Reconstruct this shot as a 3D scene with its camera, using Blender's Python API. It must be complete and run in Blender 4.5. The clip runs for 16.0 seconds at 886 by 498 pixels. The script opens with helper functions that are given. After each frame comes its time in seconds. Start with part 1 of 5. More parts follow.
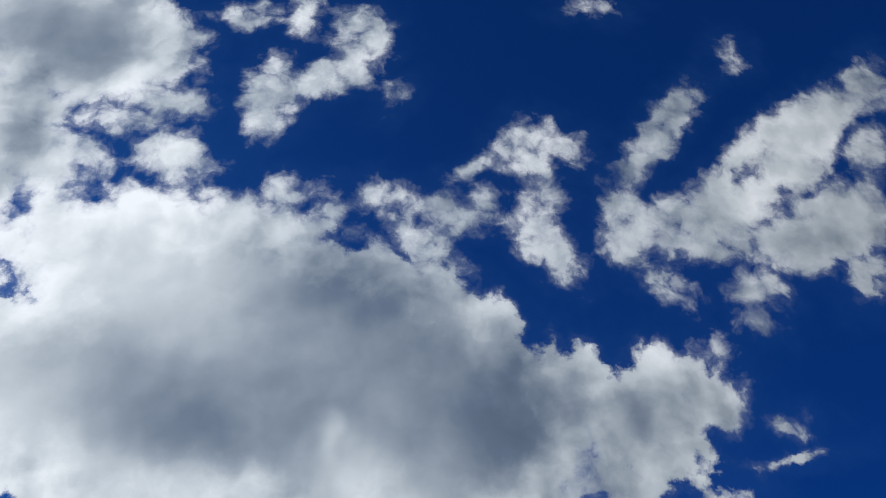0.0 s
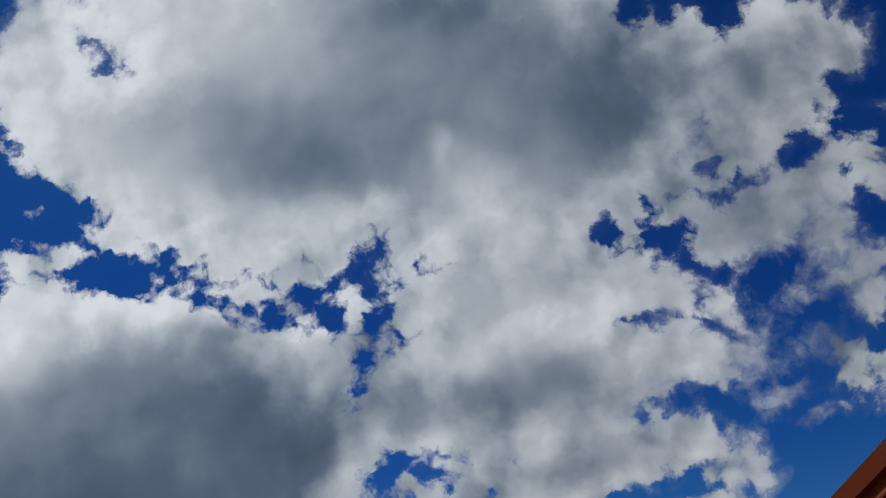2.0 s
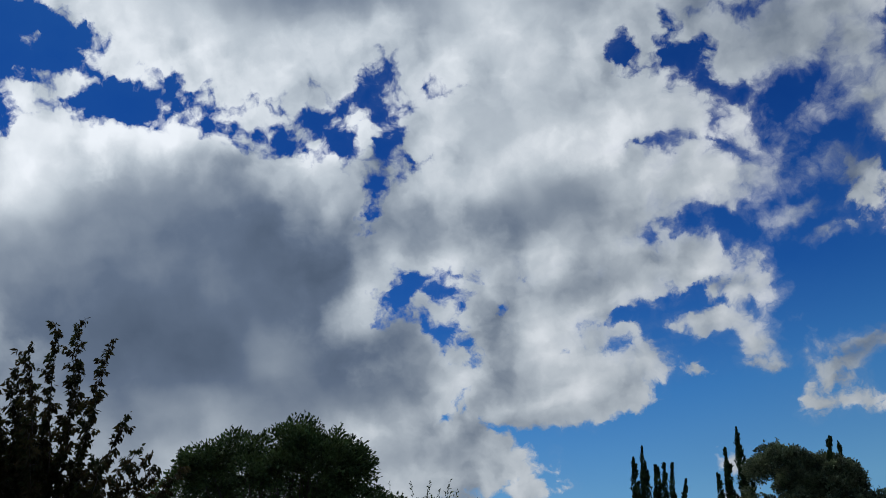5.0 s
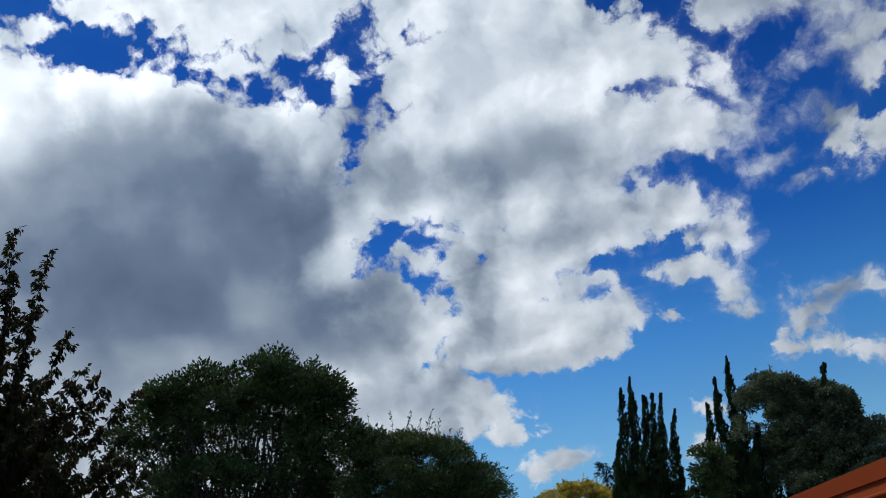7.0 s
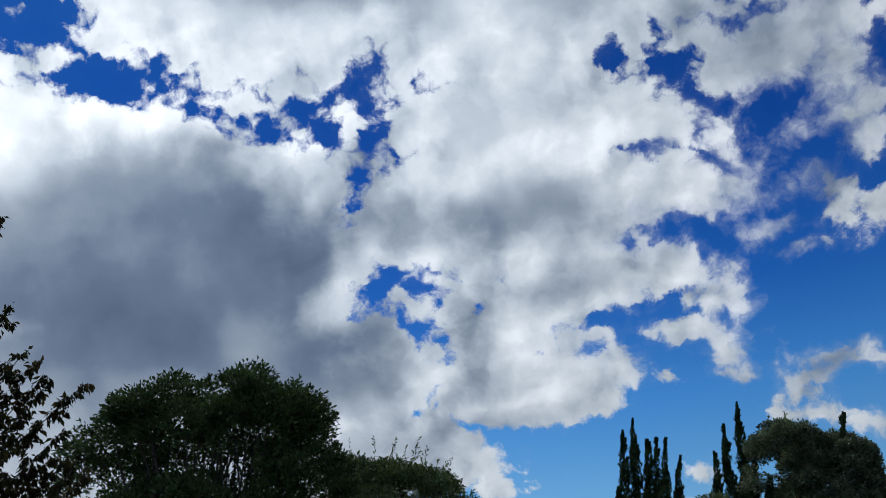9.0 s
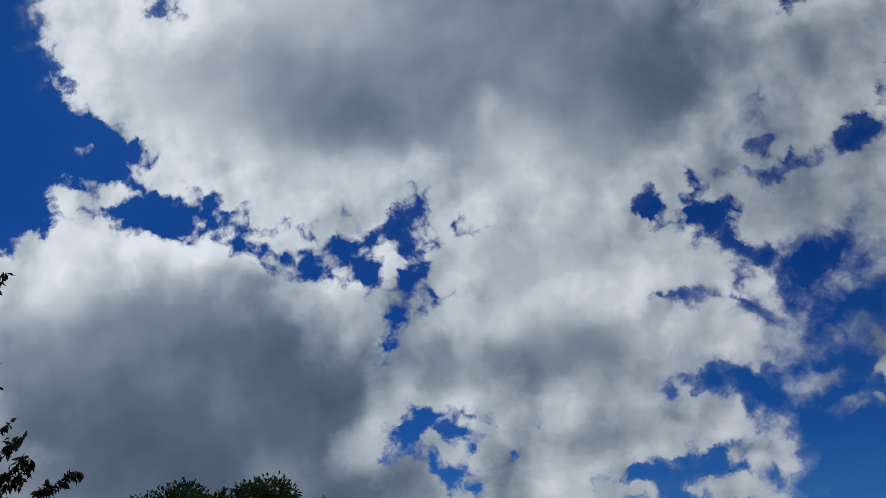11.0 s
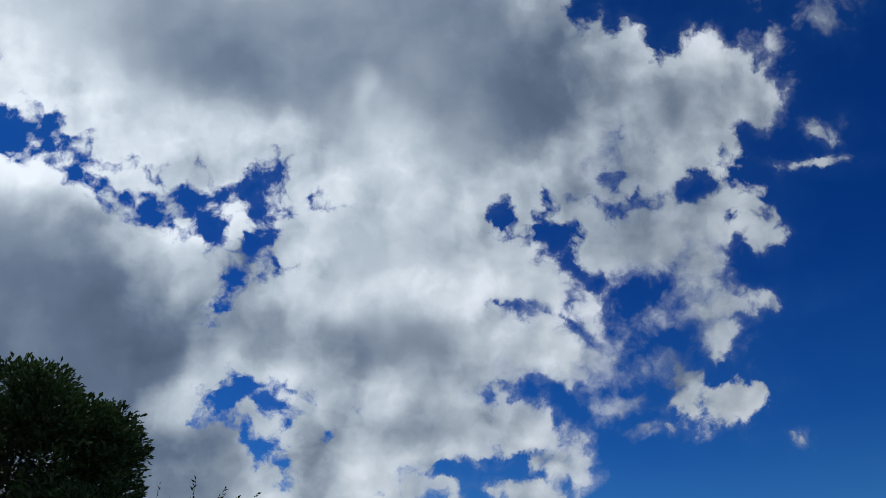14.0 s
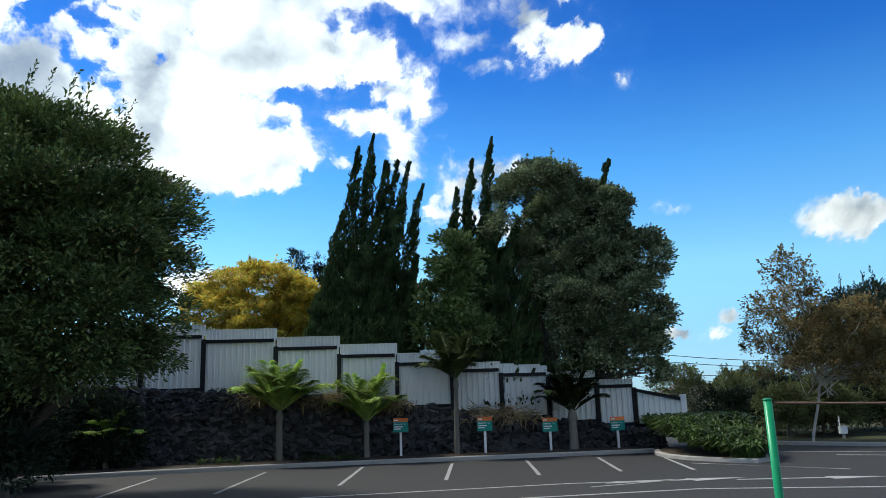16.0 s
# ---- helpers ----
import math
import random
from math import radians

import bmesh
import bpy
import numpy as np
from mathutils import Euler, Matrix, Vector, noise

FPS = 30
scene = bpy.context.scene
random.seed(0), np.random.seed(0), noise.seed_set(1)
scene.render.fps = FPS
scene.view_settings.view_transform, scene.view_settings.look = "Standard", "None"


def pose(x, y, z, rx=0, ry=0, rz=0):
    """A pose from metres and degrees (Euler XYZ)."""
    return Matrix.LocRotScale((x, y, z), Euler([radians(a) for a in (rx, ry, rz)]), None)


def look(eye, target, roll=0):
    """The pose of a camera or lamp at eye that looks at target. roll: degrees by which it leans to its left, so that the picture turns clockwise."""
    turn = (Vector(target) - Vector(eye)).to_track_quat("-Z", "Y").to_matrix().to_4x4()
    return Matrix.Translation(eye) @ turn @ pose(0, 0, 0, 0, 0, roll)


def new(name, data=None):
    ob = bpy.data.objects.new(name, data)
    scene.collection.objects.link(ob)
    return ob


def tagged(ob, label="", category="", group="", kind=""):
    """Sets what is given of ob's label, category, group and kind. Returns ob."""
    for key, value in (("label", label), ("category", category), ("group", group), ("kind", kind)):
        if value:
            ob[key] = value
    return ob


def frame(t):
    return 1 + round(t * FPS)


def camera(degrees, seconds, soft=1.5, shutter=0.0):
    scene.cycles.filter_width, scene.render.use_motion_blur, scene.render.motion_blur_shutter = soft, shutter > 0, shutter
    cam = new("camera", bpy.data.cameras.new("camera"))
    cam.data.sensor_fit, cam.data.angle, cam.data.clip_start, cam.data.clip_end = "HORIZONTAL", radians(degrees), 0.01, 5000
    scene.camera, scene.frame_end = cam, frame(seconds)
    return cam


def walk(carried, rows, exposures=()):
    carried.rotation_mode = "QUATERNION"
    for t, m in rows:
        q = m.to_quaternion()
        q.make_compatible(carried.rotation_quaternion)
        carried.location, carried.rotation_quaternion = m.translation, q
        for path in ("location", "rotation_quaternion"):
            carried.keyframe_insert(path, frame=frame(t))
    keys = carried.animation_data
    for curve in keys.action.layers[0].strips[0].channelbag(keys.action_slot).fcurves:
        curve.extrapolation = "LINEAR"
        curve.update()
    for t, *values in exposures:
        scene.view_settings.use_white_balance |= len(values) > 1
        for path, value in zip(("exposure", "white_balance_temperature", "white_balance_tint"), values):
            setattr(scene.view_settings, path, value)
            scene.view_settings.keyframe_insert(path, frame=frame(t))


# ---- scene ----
# ---- camera ----
cam = camera(60.99, 16.0, soft=0.8)
ROWS = [
    (0, pose(8.190, -18.674, 1.502, 154.87, 4.54, 14.98)),
    (0.5, pose(8.053, -18.088, 1.521, 148.35, 6.40, 25.03)),
    (1, pose(7.915, -17.502, 1.541, 142.02, 6.00, 26.71)),
    (1.5, pose(7.778, -16.917, 1.561, 137.62, 5.44, 28.09)),
    (2, pose(7.640, -16.331, 1.581, 133.67, 4.52, 27.74)),
    (2.5, pose(7.503, -15.745, 1.601, 131.07, 5.70, 29.78)),
    (3, pose(7.365, -15.160, 1.621, 127.41, 4.94, 29.22)),
    (3.5, pose(7.216, -14.574, 1.639, 123.20, 5.23, 29.45)),
    (3.7, pose(7.156, -14.340, 1.646, 121.45, 5.14, 29.42)),
    (5.8, pose(6.136, -11.979, 1.641, 119.59, 4.69, 28.75)),
    (6, pose(6.015, -11.769, 1.633, 118.08, 5.36, 29.20)),
    (6.5, pose(5.713, -11.243, 1.612, 116.46, 5.64, 27.58)),
    (7, pose(5.411, -10.717, 1.592, 116.46, 5.57, 27.61)),
    (7.5, pose(5.179, -10.157, 1.547, 116.44, 5.82, 27.78)),
    (8, pose(4.947, -9.596, 1.503, 116.22, 5.23, 27.48)),
    (8.5, pose(4.630, -9.074, 1.470, 115.47, 2.53, 26.11)),
    (9, pose(4.313, -8.552, 1.438, 119.96, 2.87, 26.04)),
    (9.5, pose(3.956, -8.026, 1.461, 124.85, 3.34, 26.81)),
    (10, pose(3.600, -7.500, 1.485, 127.79, 3.61, 27.16)),
    (10.2, pose(3.457, -7.290, 1.495, 130.04, 2.84, 28.72)),
    (12.3, pose(2.079, -4.802, 1.488, 130.62, -3.08, 22.73)),
    (12.5, pose(1.948, -4.565, 1.487, 130.71, -2.99, 22.49)),
    (13, pose(1.647, -3.931, 1.472, 130.93, -2.57, 19.35)),
    (13.5, pose(1.347, -3.296, 1.457, 130.36, -1.04, 11.82)),
    (14, pose(1.046, -2.661, 1.442, 129.68, -1.08, 11.81)),
    (14.5, pose(0.745, -2.027, 1.427, 124.54, -0.93, 10.39)),
    (15, pose(0.469, -1.371, 1.422, 118.51, -0.58, 10.34)),
    (15.5, pose(0.206, -0.698, 1.434, 111.50, 1.48, 5.48)),
    (16, pose(0.000, 0.000, 1.500, 102.04, 1.83, 0.39)),
]
SUN_POWER = 1.9
AIR, AIR_TINT = 0.061, (0.55, 0.85, 1.25)
# ---- world: daylight sky with broken cumulus, one veiled sun ----
SUN_AZ, SUN_EL = radians(-62), radians(52)
EXPOSURES = [(0, -0.32, 6150, 10), (0.5, -0.6, 6150, 10), (1.0, -0.72, 6150, 10), (2.0, -0.74, 6150, 10), (3.0, -0.78, 6150, 10), (3.7, -0.56, 6150, 10), (5.8, -0.3, 6100, 10),
             (6.5, -0.15, 6050, 10), (8.5, -0.03, 6050, 10), (9.0, -0.1, 6050, 10), (9.6, -0.38, 6150, 10), (10.2, -0.62, 6100, 10), (12.5, -0.52, 6150, 10),
             (14.0, -0.32, 5950, 9), (15.0, 0.06, 5950, 8), (15.5, 0.42, 5950, 7), (16.0, 1.08, 6550, 4)]
walk(cam, ROWS, EXPOSURES)

sun = new("sun", bpy.data.lights.new("sun", "SUN"))
sun.data.energy, sun.data.angle, sun.data.color = SUN_POWER, radians(11), (1.0, 0.95, 0.88)
sun.matrix_world = look((math.sin(SUN_AZ) * 50, math.cos(SUN_AZ) * 50, math.tan(SUN_EL) * 50), (0, 0, 0))

# The sky is charted on a plane that touches the dome in this direction.
SKY_AZ, SKY_EL = radians(-18), radians(38)
sky_fore = Vector((math.sin(SKY_AZ) * math.cos(SKY_EL), math.cos(SKY_AZ) * math.cos(SKY_EL), math.sin(SKY_EL)))
sky_right = Vector((math.cos(SKY_AZ), -math.sin(SKY_AZ), 0))
sky_up = sky_right.cross(sky_fore)
sun_way = Vector((math.sin(SUN_AZ) * math.cos(SUN_EL), math.cos(SUN_AZ) * math.cos(SUN_EL), math.sin(SUN_EL)))

world = bpy.data.worlds.new("sky")
scene.world = world
world.use_nodes = True
world.cycles.sampling_method, world.cycles.sample_map_resolution = "MANUAL", 512
wt = world.node_tree
wt.nodes.clear()


def wnode(kind, *links, operation="", clamp=False):
    """A node of the sky, with its first inputs linked or set."""
    n = wt.nodes.new(kind)
    if operation:
        n.operation = operation
    if clamp:
        n.use_clamp = True
    for socket, value in zip(n.inputs, links):
        if value is None:
            continue
        if isinstance(value, bpy.types.NodeSocket):
            wt.links.new(value, socket)
        else:
            socket.default_value = value
    return n


def wm(op, a, b=None, c=None, clamp=False):
    return wnode("ShaderNodeMath", a, b, c, operation=op, clamp=clamp).outputs[0]


def wv(op, a, b=None):
    n = wnode("ShaderNodeVectorMath", a, b, operation=op)
    return n.outputs["Value"] if op in ("DOT_PRODUCT", "LENGTH") else n.outputs[0]


def wnoise(p, scale, detail, rough=0.55, colour=False):
    n = wt.nodes.new("ShaderNodeTexNoise")
    n.noise_dimensions = "3D"
    wt.links.new(p, n.inputs["Vector"])
    n.inputs["Scale"].default_value, n.inputs["Detail"].default_value, n.inputs["Roughness"].default_value = scale, detail, rough
    return n.outputs["Color" if colour else "Fac"]


def wcell(p, scale, detail):
    """Distance to the nearest head of a heap of rounded heads, at several sizes."""
    n = wt.nodes.new("ShaderNodeTexVoronoi")
    n.voronoi_dimensions, n.feature, n.normalize = "2D", "F1", True
    wt.links.new(p, n.inputs["Vector"])
    n.inputs["Scale"].default_value, n.inputs["Detail"].default_value, n.inputs["Roughness"].default_value = scale, detail, 0.55
    return n.outputs["Distance"]


def smooth(value, low, high):
    n = wt.nodes.new("ShaderNodeMapRange")
    n.interpolation_type = "SMOOTHSTEP"
    wt.links.new(value, n.inputs[0])
    n.inputs[1].default_value, n.inputs[2].default_value = low, high
    return n.outputs[0]


def wmix(fac, a, b, blend="MIX"):
    n = wt.nodes.new("ShaderNodeMix")
    n.data_type, n.blend_type = "RGBA", blend
    for socket, value in ((n.inputs[0], fac), (n.inputs[6], a), (n.inputs[7], b)):
        if isinstance(value, bpy.types.NodeSocket):
            wt.links.new(value, socket)
        else:
            socket.default_value = value if isinstance(value, (int, float)) else (*value, 1)
    return n.outputs[2]


ray_way = wnode("ShaderNodeTexCoord").outputs["Generated"]
depth = wm("MAXIMUM", wv("DOT_PRODUCT", ray_way, sky_fore), 0.05)
chart = wnode("ShaderNodeCombineXYZ", wm("DIVIDE", wv("DOT_PRODUCT", ray_way, sky_right), depth),
              wm("DIVIDE", wv("DOT_PRODUCT", ray_way, sky_up), depth), 0.0).outputs[0]
height = wnode("ShaderNodeSeparateXYZ", ray_way).outputs[2]
# billowing: the chart is bent at three scales
bend = wv("SUBTRACT", wnoise(chart, 9, 2, 0.5, True), (0.5, 0.5, 0.5))
fine = wv("SUBTRACT", wnoise(chart, 34, 4, 0.6, True), (0.5, 0.5, 0.5))
bent = wv("ADD", chart, wv("ADD", wv("MULTIPLY", bend, (0.034, 0.034, 0)), wv("MULTIPLY", fine, (0.024, 0.024, 0))))
soft_bent = wv("ADD", chart, wv("MULTIPLY", bend, (0.09, 0.09, 0)))


def reach(puff, place):
    """How far inside an oval puff (u, v, long and short half-axis, turn) a place of the chart lies."""
    u, v, a, b, turn, strength = puff
    n = wt.nodes.new("ShaderNodeMapping")
    n.vector_type = "TEXTURE"
    wt.links.new(place, n.inputs[0])
    n.inputs[1].default_value, n.inputs[2].default_value = (u, v, 0), (0, 0, radians(turn))
    n.inputs[3].default_value = (a, b, 1)
    return wv("LENGTH", n.outputs[0])


def after(place, total):
    """The same place, worked out only once total is known, which keeps the node program short of memory."""
    n = wnode("ShaderNodeVectorMath", total, (1e-9, 1e-9, 1e-9), place, operation="MULTIPLY_ADD")
    return n.outputs[0]


def mass(puffs, place):
    """The union of puffs: positive inside, negative outside, in units of the chart."""
    total = None
    for i, puff in enumerate(puffs):
        if i % 10 == 9:
            place = after(place, total)
        r = math.sqrt(puff[2] * puff[3])
        # weak puffs stay thin, and never close up
        s = wm("MULTIPLY_ADD", reach(puff, place), -r, r if puff[5] >= 1 else min(r, 0.05) * puff[5] + r * puff[5] * 0.25)
        if puff[5] < 1:
            s = wm("MINIMUM", s, 0.035 * puff[5] - 0.012)
        total = s if total is None else wnode("ShaderNodeMath", total, s, 0.02, operation="SMOOTH_MAX").outputs[0]
    return total


def tone(puffs, place):
    total = None
    for i, puff in enumerate(puffs):
        if i % 10 == 9:
            place = after(place, total)
        n = wt.nodes.new("ShaderNodeMapRange")
        n.interpolation_type = "SMOOTHSTEP"
        wt.links.new(reach(puff, place), n.inputs[0])
        n.inputs[1].default_value, n.inputs[2].default_value, n.inputs[3].default_value, n.inputs[4].default_value = 0.0, 1.45, 1.0, 0.0
        s = wm("MULTIPLY", n.outputs[0], puff[5])
        total = s if total is None else wm("ADD", total, s)
    return total

# cloud puffs and gaps on the chart: u, v, half-axes, turn, closeness
cloud_high_west = [(-0.547, 0.716, 0.121, 0.08, -70, 1),
    (-0.525, 0.575, 0.095, 0.078, -41, 1),
    (-0.509, 0.913, 0.228, 0.14, -19, 1),
    (-0.218, 0.955, 0.114, 0.052, 3, 0.5),
    (-0.167, 0.786, 0.085, 0.051, 84, 0.85),
    (-0.073, 0.831, 0.088, 0.04, 30, 0.85),
    (-0.023, 0.914, 0.076, 0.053, 89, 0.85),
    (-0.122, 0.973, 0.046, 0.024, -87, 0.85),
    (-0.308, 0.763, 0.049, 0.024, -6, 0.85),
    (-0.398, 0.726, 0.08, 0.031, -12, 0.68),
    (-0.476, 0.65, 0.074, 0.045, -4, 1),
    (-0.303, 0.661, 0.06, 0.04, -32, 1),
    (0.035, 0.794, 0.042, 0.031, 54, 0.3)]
cloud_high_small = [(-0.127, 0.609, 0.033, 0.019, -13, 0.75),
    (-0.059, 0.574, 0.028, 0.017, 28, 0.6),
    (0.005, 0.604, 0.043, 0.02, -5, 0.75),
    (0.113, 0.568, 0.054, 0.027, -10, 0.75),
    (0.169, 0.596, 0.026, 0.022, 60, 0.75),
    (0.081, 0.511, 0.111, 0.042, -53, 0.75),
    (0.251, 0.697, 0.072, 0.057, 33, 0.75),
    (0.312, 0.699, 0.039, 0.031, 16, 0.52),
    (0.263, 0.523, 0.079, 0.045, -53, 0.75),
    (0.262, 0.603, 0.049, 0.041, 68, 0.6),
    (0.156, 0.653, 0.039, 0.015, 36, 0.45)]
cloud_high_east = [(0.481, 0.736, 0.192, 0.055, 52, 0.8),
    (0.398, 0.565, 0.099, 0.058, 89, 0.8),
    (0.47, 0.557, 0.059, 0.048, 31, 0.8),
    (0.673, 0.685, 0.241, 0.069, 40, 1),
    (0.54, 0.538, 0.085, 0.059, 13, 0.8),
    (0.723, 0.556, 0.135, 0.066, 26, 1),
    (0.88, 0.855, 0.057, 0.035, 60, 0.8),
    (0.588, 0.446, 0.039, 0.029, 19, 0.8),
    (0.846, 0.707, 0.076, 0.043, 63, 0.7),
    (0.642, 0.909, 0.035, 0.027, 71, 0.5),
    (0.398, 1.011, 0.059, 0.03, 7, 0.4),
    (0.443, 0.454, 0.041, 0.025, -33, 0.6),
    (0.774, 0.472, 0.056, 0.041, 44, 0.6)]
cloud_great_a = [(-0.335, 0.334, 0.265, 0.225, -47, 1),
    (-0.072, 0.287, 0.232, 0.217, -42, 1),
    (0.105, 0.326, 0.149, 0.136, -35, 1),
    (-0.243, 0.36, 0.455, 0.238, -13, 1),
    (0.11, 0.241, 0.2, 0.19, -11, 1),
    (-0.387, 0.209, 0.211, 0.086, -23, 1),
    (-0.477, 0.203, 0.074, 0.031, -30, 1),
    (-0.023, 0.03, 0.155, 0.141, 82, 1),
    (0.299, 0.308, 0.057, 0.048, 10, 1),
    (0.427, 0.315, 0.058, 0.047, 10, 1)]
cloud_great_b = [(0.472, 0.278, 0.053, 0.043, 9, 1),
    (0.371, 0.245, 0.096, 0.086, 12, 1),
    (0.453, 0.215, 0.024, 0.021, 88, 1),
    (0.211, 0.229, 0.093, 0.085, 88, 1),
    (0.242, 0.174, 0.055, 0.046, 8, 1),
    (0.372, 0.17, 0.056, 0.039, 6, 1),
    (0.32, 0.181, 0.071, 0.035, 6, 1),
    (0.299, 0.148, 0.071, 0.039, 6, 1),
    (0.255, 0.102, 0.039, 0.028, 6, 1)]
cloud_arm_a = [(0.352, 0.068, 0.102, 0.04, 9, 1),
    (0.444, 0.11, 0.063, 0.035, 26, 1),
    (0.491, 0.134, 0.031, 0.03, 22, 1),
    (0.51, 0.093, 0.027, 0.022, 32, 0.8),
    (0.318, 0.048, 0.067, 0.031, 5, 1),
    (0.386, 0.086, 0.079, 0.037, 5, 1),
    (0.421, 0.046, 0.04, 0.031, 6, 1),
    (0.423, 0.008, 0.033, 0.023, 5, 0.75),
    (0.457, -0.018, 0.054, 0.02, 12, 0.9),
    (0.512, -0.007, 0.044, 0.01, 12, 0.6),
    (0.465, -0.051, 0.029, 0.024, 70, 0.85)]
cloud_arm_b = [(0.379, -0.038, 0.024, 0.014, 33, 0.6),
    (0.399, -0.104, 0.033, 0.018, -24, 0.9),
    (0.481, -0.142, 0.054, 0.032, -3, 1),
    (0.434, -0.143, 0.032, 0.029, 4, 0.8),
    (0.329, -0.155, 0.04, 0.018, 15, 0.5),
    (0.389, -0.182, 0.047, 0.012, 4, 0.35),
    (0.576, 0.197, 0.061, 0.01, 9, 0.45),
    (0.578, 0.245, 0.045, 0.022, 6, 0.35),
    (0.572, 0.396, 0.03, 0.024, 11, 0.45),
    (0.506, 0.341, 0.032, 0.024, -89, 0.35),
    (0.273, 0.067, 0.036, 0.029, 6, 1)]
cloud_middle_a = [(0.015, -0.051, 0.179, 0.142, -6, 1),
    (-0.092, -0.014, 0.088, 0.045, 4, 1),
    (-0.064, -0.087, 0.14, 0.081, 4, 1),
    (0.146, 0.02, 0.084, 0.046, -25, 1),
    (0.209, -0.005, 0.057, 0.032, -20, 1),
    (0.265, -0.032, 0.033, 0.026, 5, 1),
    (0.297, -0.064, 0.023, 0.016, -29, 1),
    (0.216, -0.096, 0.1, 0.036, -10, 1),
    (0.308, -0.107, 0.022, 0.017, -5, 1)]
cloud_middle_b = [(0.263, -0.109, 0.046, 0.021, -6, 1),
    (0.165, -0.039, 0.084, 0.053, -15, 1),
    (0.083, -0.15, 0.128, 0.067, 4, 1),
    (0.201, -0.198, 0.055, 0.033, -8, 1),
    (0.257, -0.228, 0.034, 0.022, -30, 1),
    (0.03, -0.228, 0.126, 0.059, 3, 1),
    (0.143, -0.146, 0.045, 0.045, -13, 1),
    (0.051, 0.057, 0.121, 0.083, 5, 1),
    (-0.046, 0.049, 0.052, 0.045, 5, 1)]
cloud_middle_low_a = [(-0.048, -0.326, 0.089, 0.076, 5, 1),
    (0.051, -0.337, 0.07, 0.045, -4, 1),
    (0.113, -0.329, 0.037, 0.035, -17, 1),
    (-0.008, -0.373, 0.114, 0.032, -1, 1),
    (0.084, -0.369, 0.047, 0.024, 8, 1),
    (-0.086, -0.296, 0.055, 0.043, 89, 1),
    (0.046, -0.264, 0.068, 0.048, 4, 1),
    (0.103, -0.213, 0.084, 0.047, 4, 1),
    (0.18, -0.207, 0.039, 0.036, -4, 1),
    (0.226, -0.22, 0.06, 0.036, -19, 1)]
cloud_middle_low_b = [(0.261, -0.246, 0.032, 0.015, -12, 1),
    (0.225, -0.281, 0.051, 0.023, -3, 1),
    (0.262, -0.317, 0.038, 0.031, -74, 1),
    (0.27, -0.347, 0.025, 0.019, -3, 1),
    (0.156, -0.277, 0.032, 0.007, -5, 0.5),
    (-0.073, -0.194, 0.045, 0.042, -77, 1),
    (-0.051, -0.152, 0.059, 0.037, 3, 1),
    (-0.087, -0.243, 0.044, 0.029, -84, 1),
    (-0.159, -0.207, 0.024, 0.019, 34, 0.6)]
cloud_low_a = [(0.339, -0.411, 0.031, 0.017, 11, 1),
    (0.403, -0.337, 0.033, 0.013, 8, 0.9),
    (0.359, -0.37, 0.024, 0.013, 9, 0.9),
    (1.097, -0.383, 0.094, 0.044, -1, 1),
    (1.178, -0.362, 0.08, 0.035, -3, 1),
    (0.819, -0.629, 0.036, 0.012, -1, 1),
    (0.923, -0.594, 0.02, 0.011, -8, 0.9),
    (0.903, -0.632, 0.021, 0.012, -8, 0.9),
    (0.776, -0.639, 0.029, 0.009, 2, 0.6),
    (0.567, -0.188, 0.009, 0.004, 3, 0.5),
    (0.73, -0.383, 0.015, 0.005, 1, 0.4),
    (0.351, -0.388, 0.025, 0.015, 35, 0.9),
    (0.369, -0.367, 0.017, 0.009, 23, 0.9)]
cloud_low_b = [(-0.001, -0.533, 0.04, 0.02, 0, 1),
    (-0.04, -0.55, 0.02, 0.018, 78, 1),
    (0.215, -0.493, 0.022, 0.017, -8, 0.9),
    (0.197, -0.54, 0.023, 0.014, 88, 0.9),
    (-0.065, -0.482, 0.031, 0.012, 7, 0.7),
    (-0.035, -0.46, 0.018, 0.012, -28, 0.7),
    (-0.046, -0.494, 0.015, 0.007, -4, 0.6),
    (0.188, -0.351, 0.017, 0.006, -6, 0.4),
    (0.162, -0.279, 0.03, 0.006, -11, 0.45),
    (0.427, -0.344, 0.038, 0.012, -11, 1),
    (0.367, -0.376, 0.009, 0.007, -14, 1),
    (0.372, -0.415, 0.044, 0.009, -8, 0.9),
    (0.441, -0.438, 0.041, 0.017, -12, 1)]
cloud_west = [(-0.559, -0.094, 0.348, 0.211, -16, 1),
    (-0.635, 0.105, 0.079, 0.068, 12, 1),
    (-0.514, 0.051, 0.159, 0.062, -11, 1),
    (-0.366, -0.022, 0.101, 0.078, -22, 1),
    (-0.304, -0.029, 0.086, 0.061, -5, 1),
    (-0.297, -0.139, 0.119, 0.087, -4, 1),
    (-0.424, -0.264, 0.345, 0.149, -5, 1),
    (-0.252, -0.322, 0.108, 0.095, 59, 1),
    (-0.280, -0.181, 0.095, 0.048, -5, 1),
    (-0.658, -0.377, 0.434, 0.261, -2, 1),
    (-0.160, -0.116, 0.069, 0.054, -5, 1),
    (-0.153, -0.424, 0.088, 0.067, -2, 1),
    (-0.267, -0.422, 0.131, 0.093, -2, 1),
    (-0.116, -0.445, 0.049, 0.043, -3, 1),
    (-0.065, -0.483, 0.036, 0.017, -8, 0.8)]
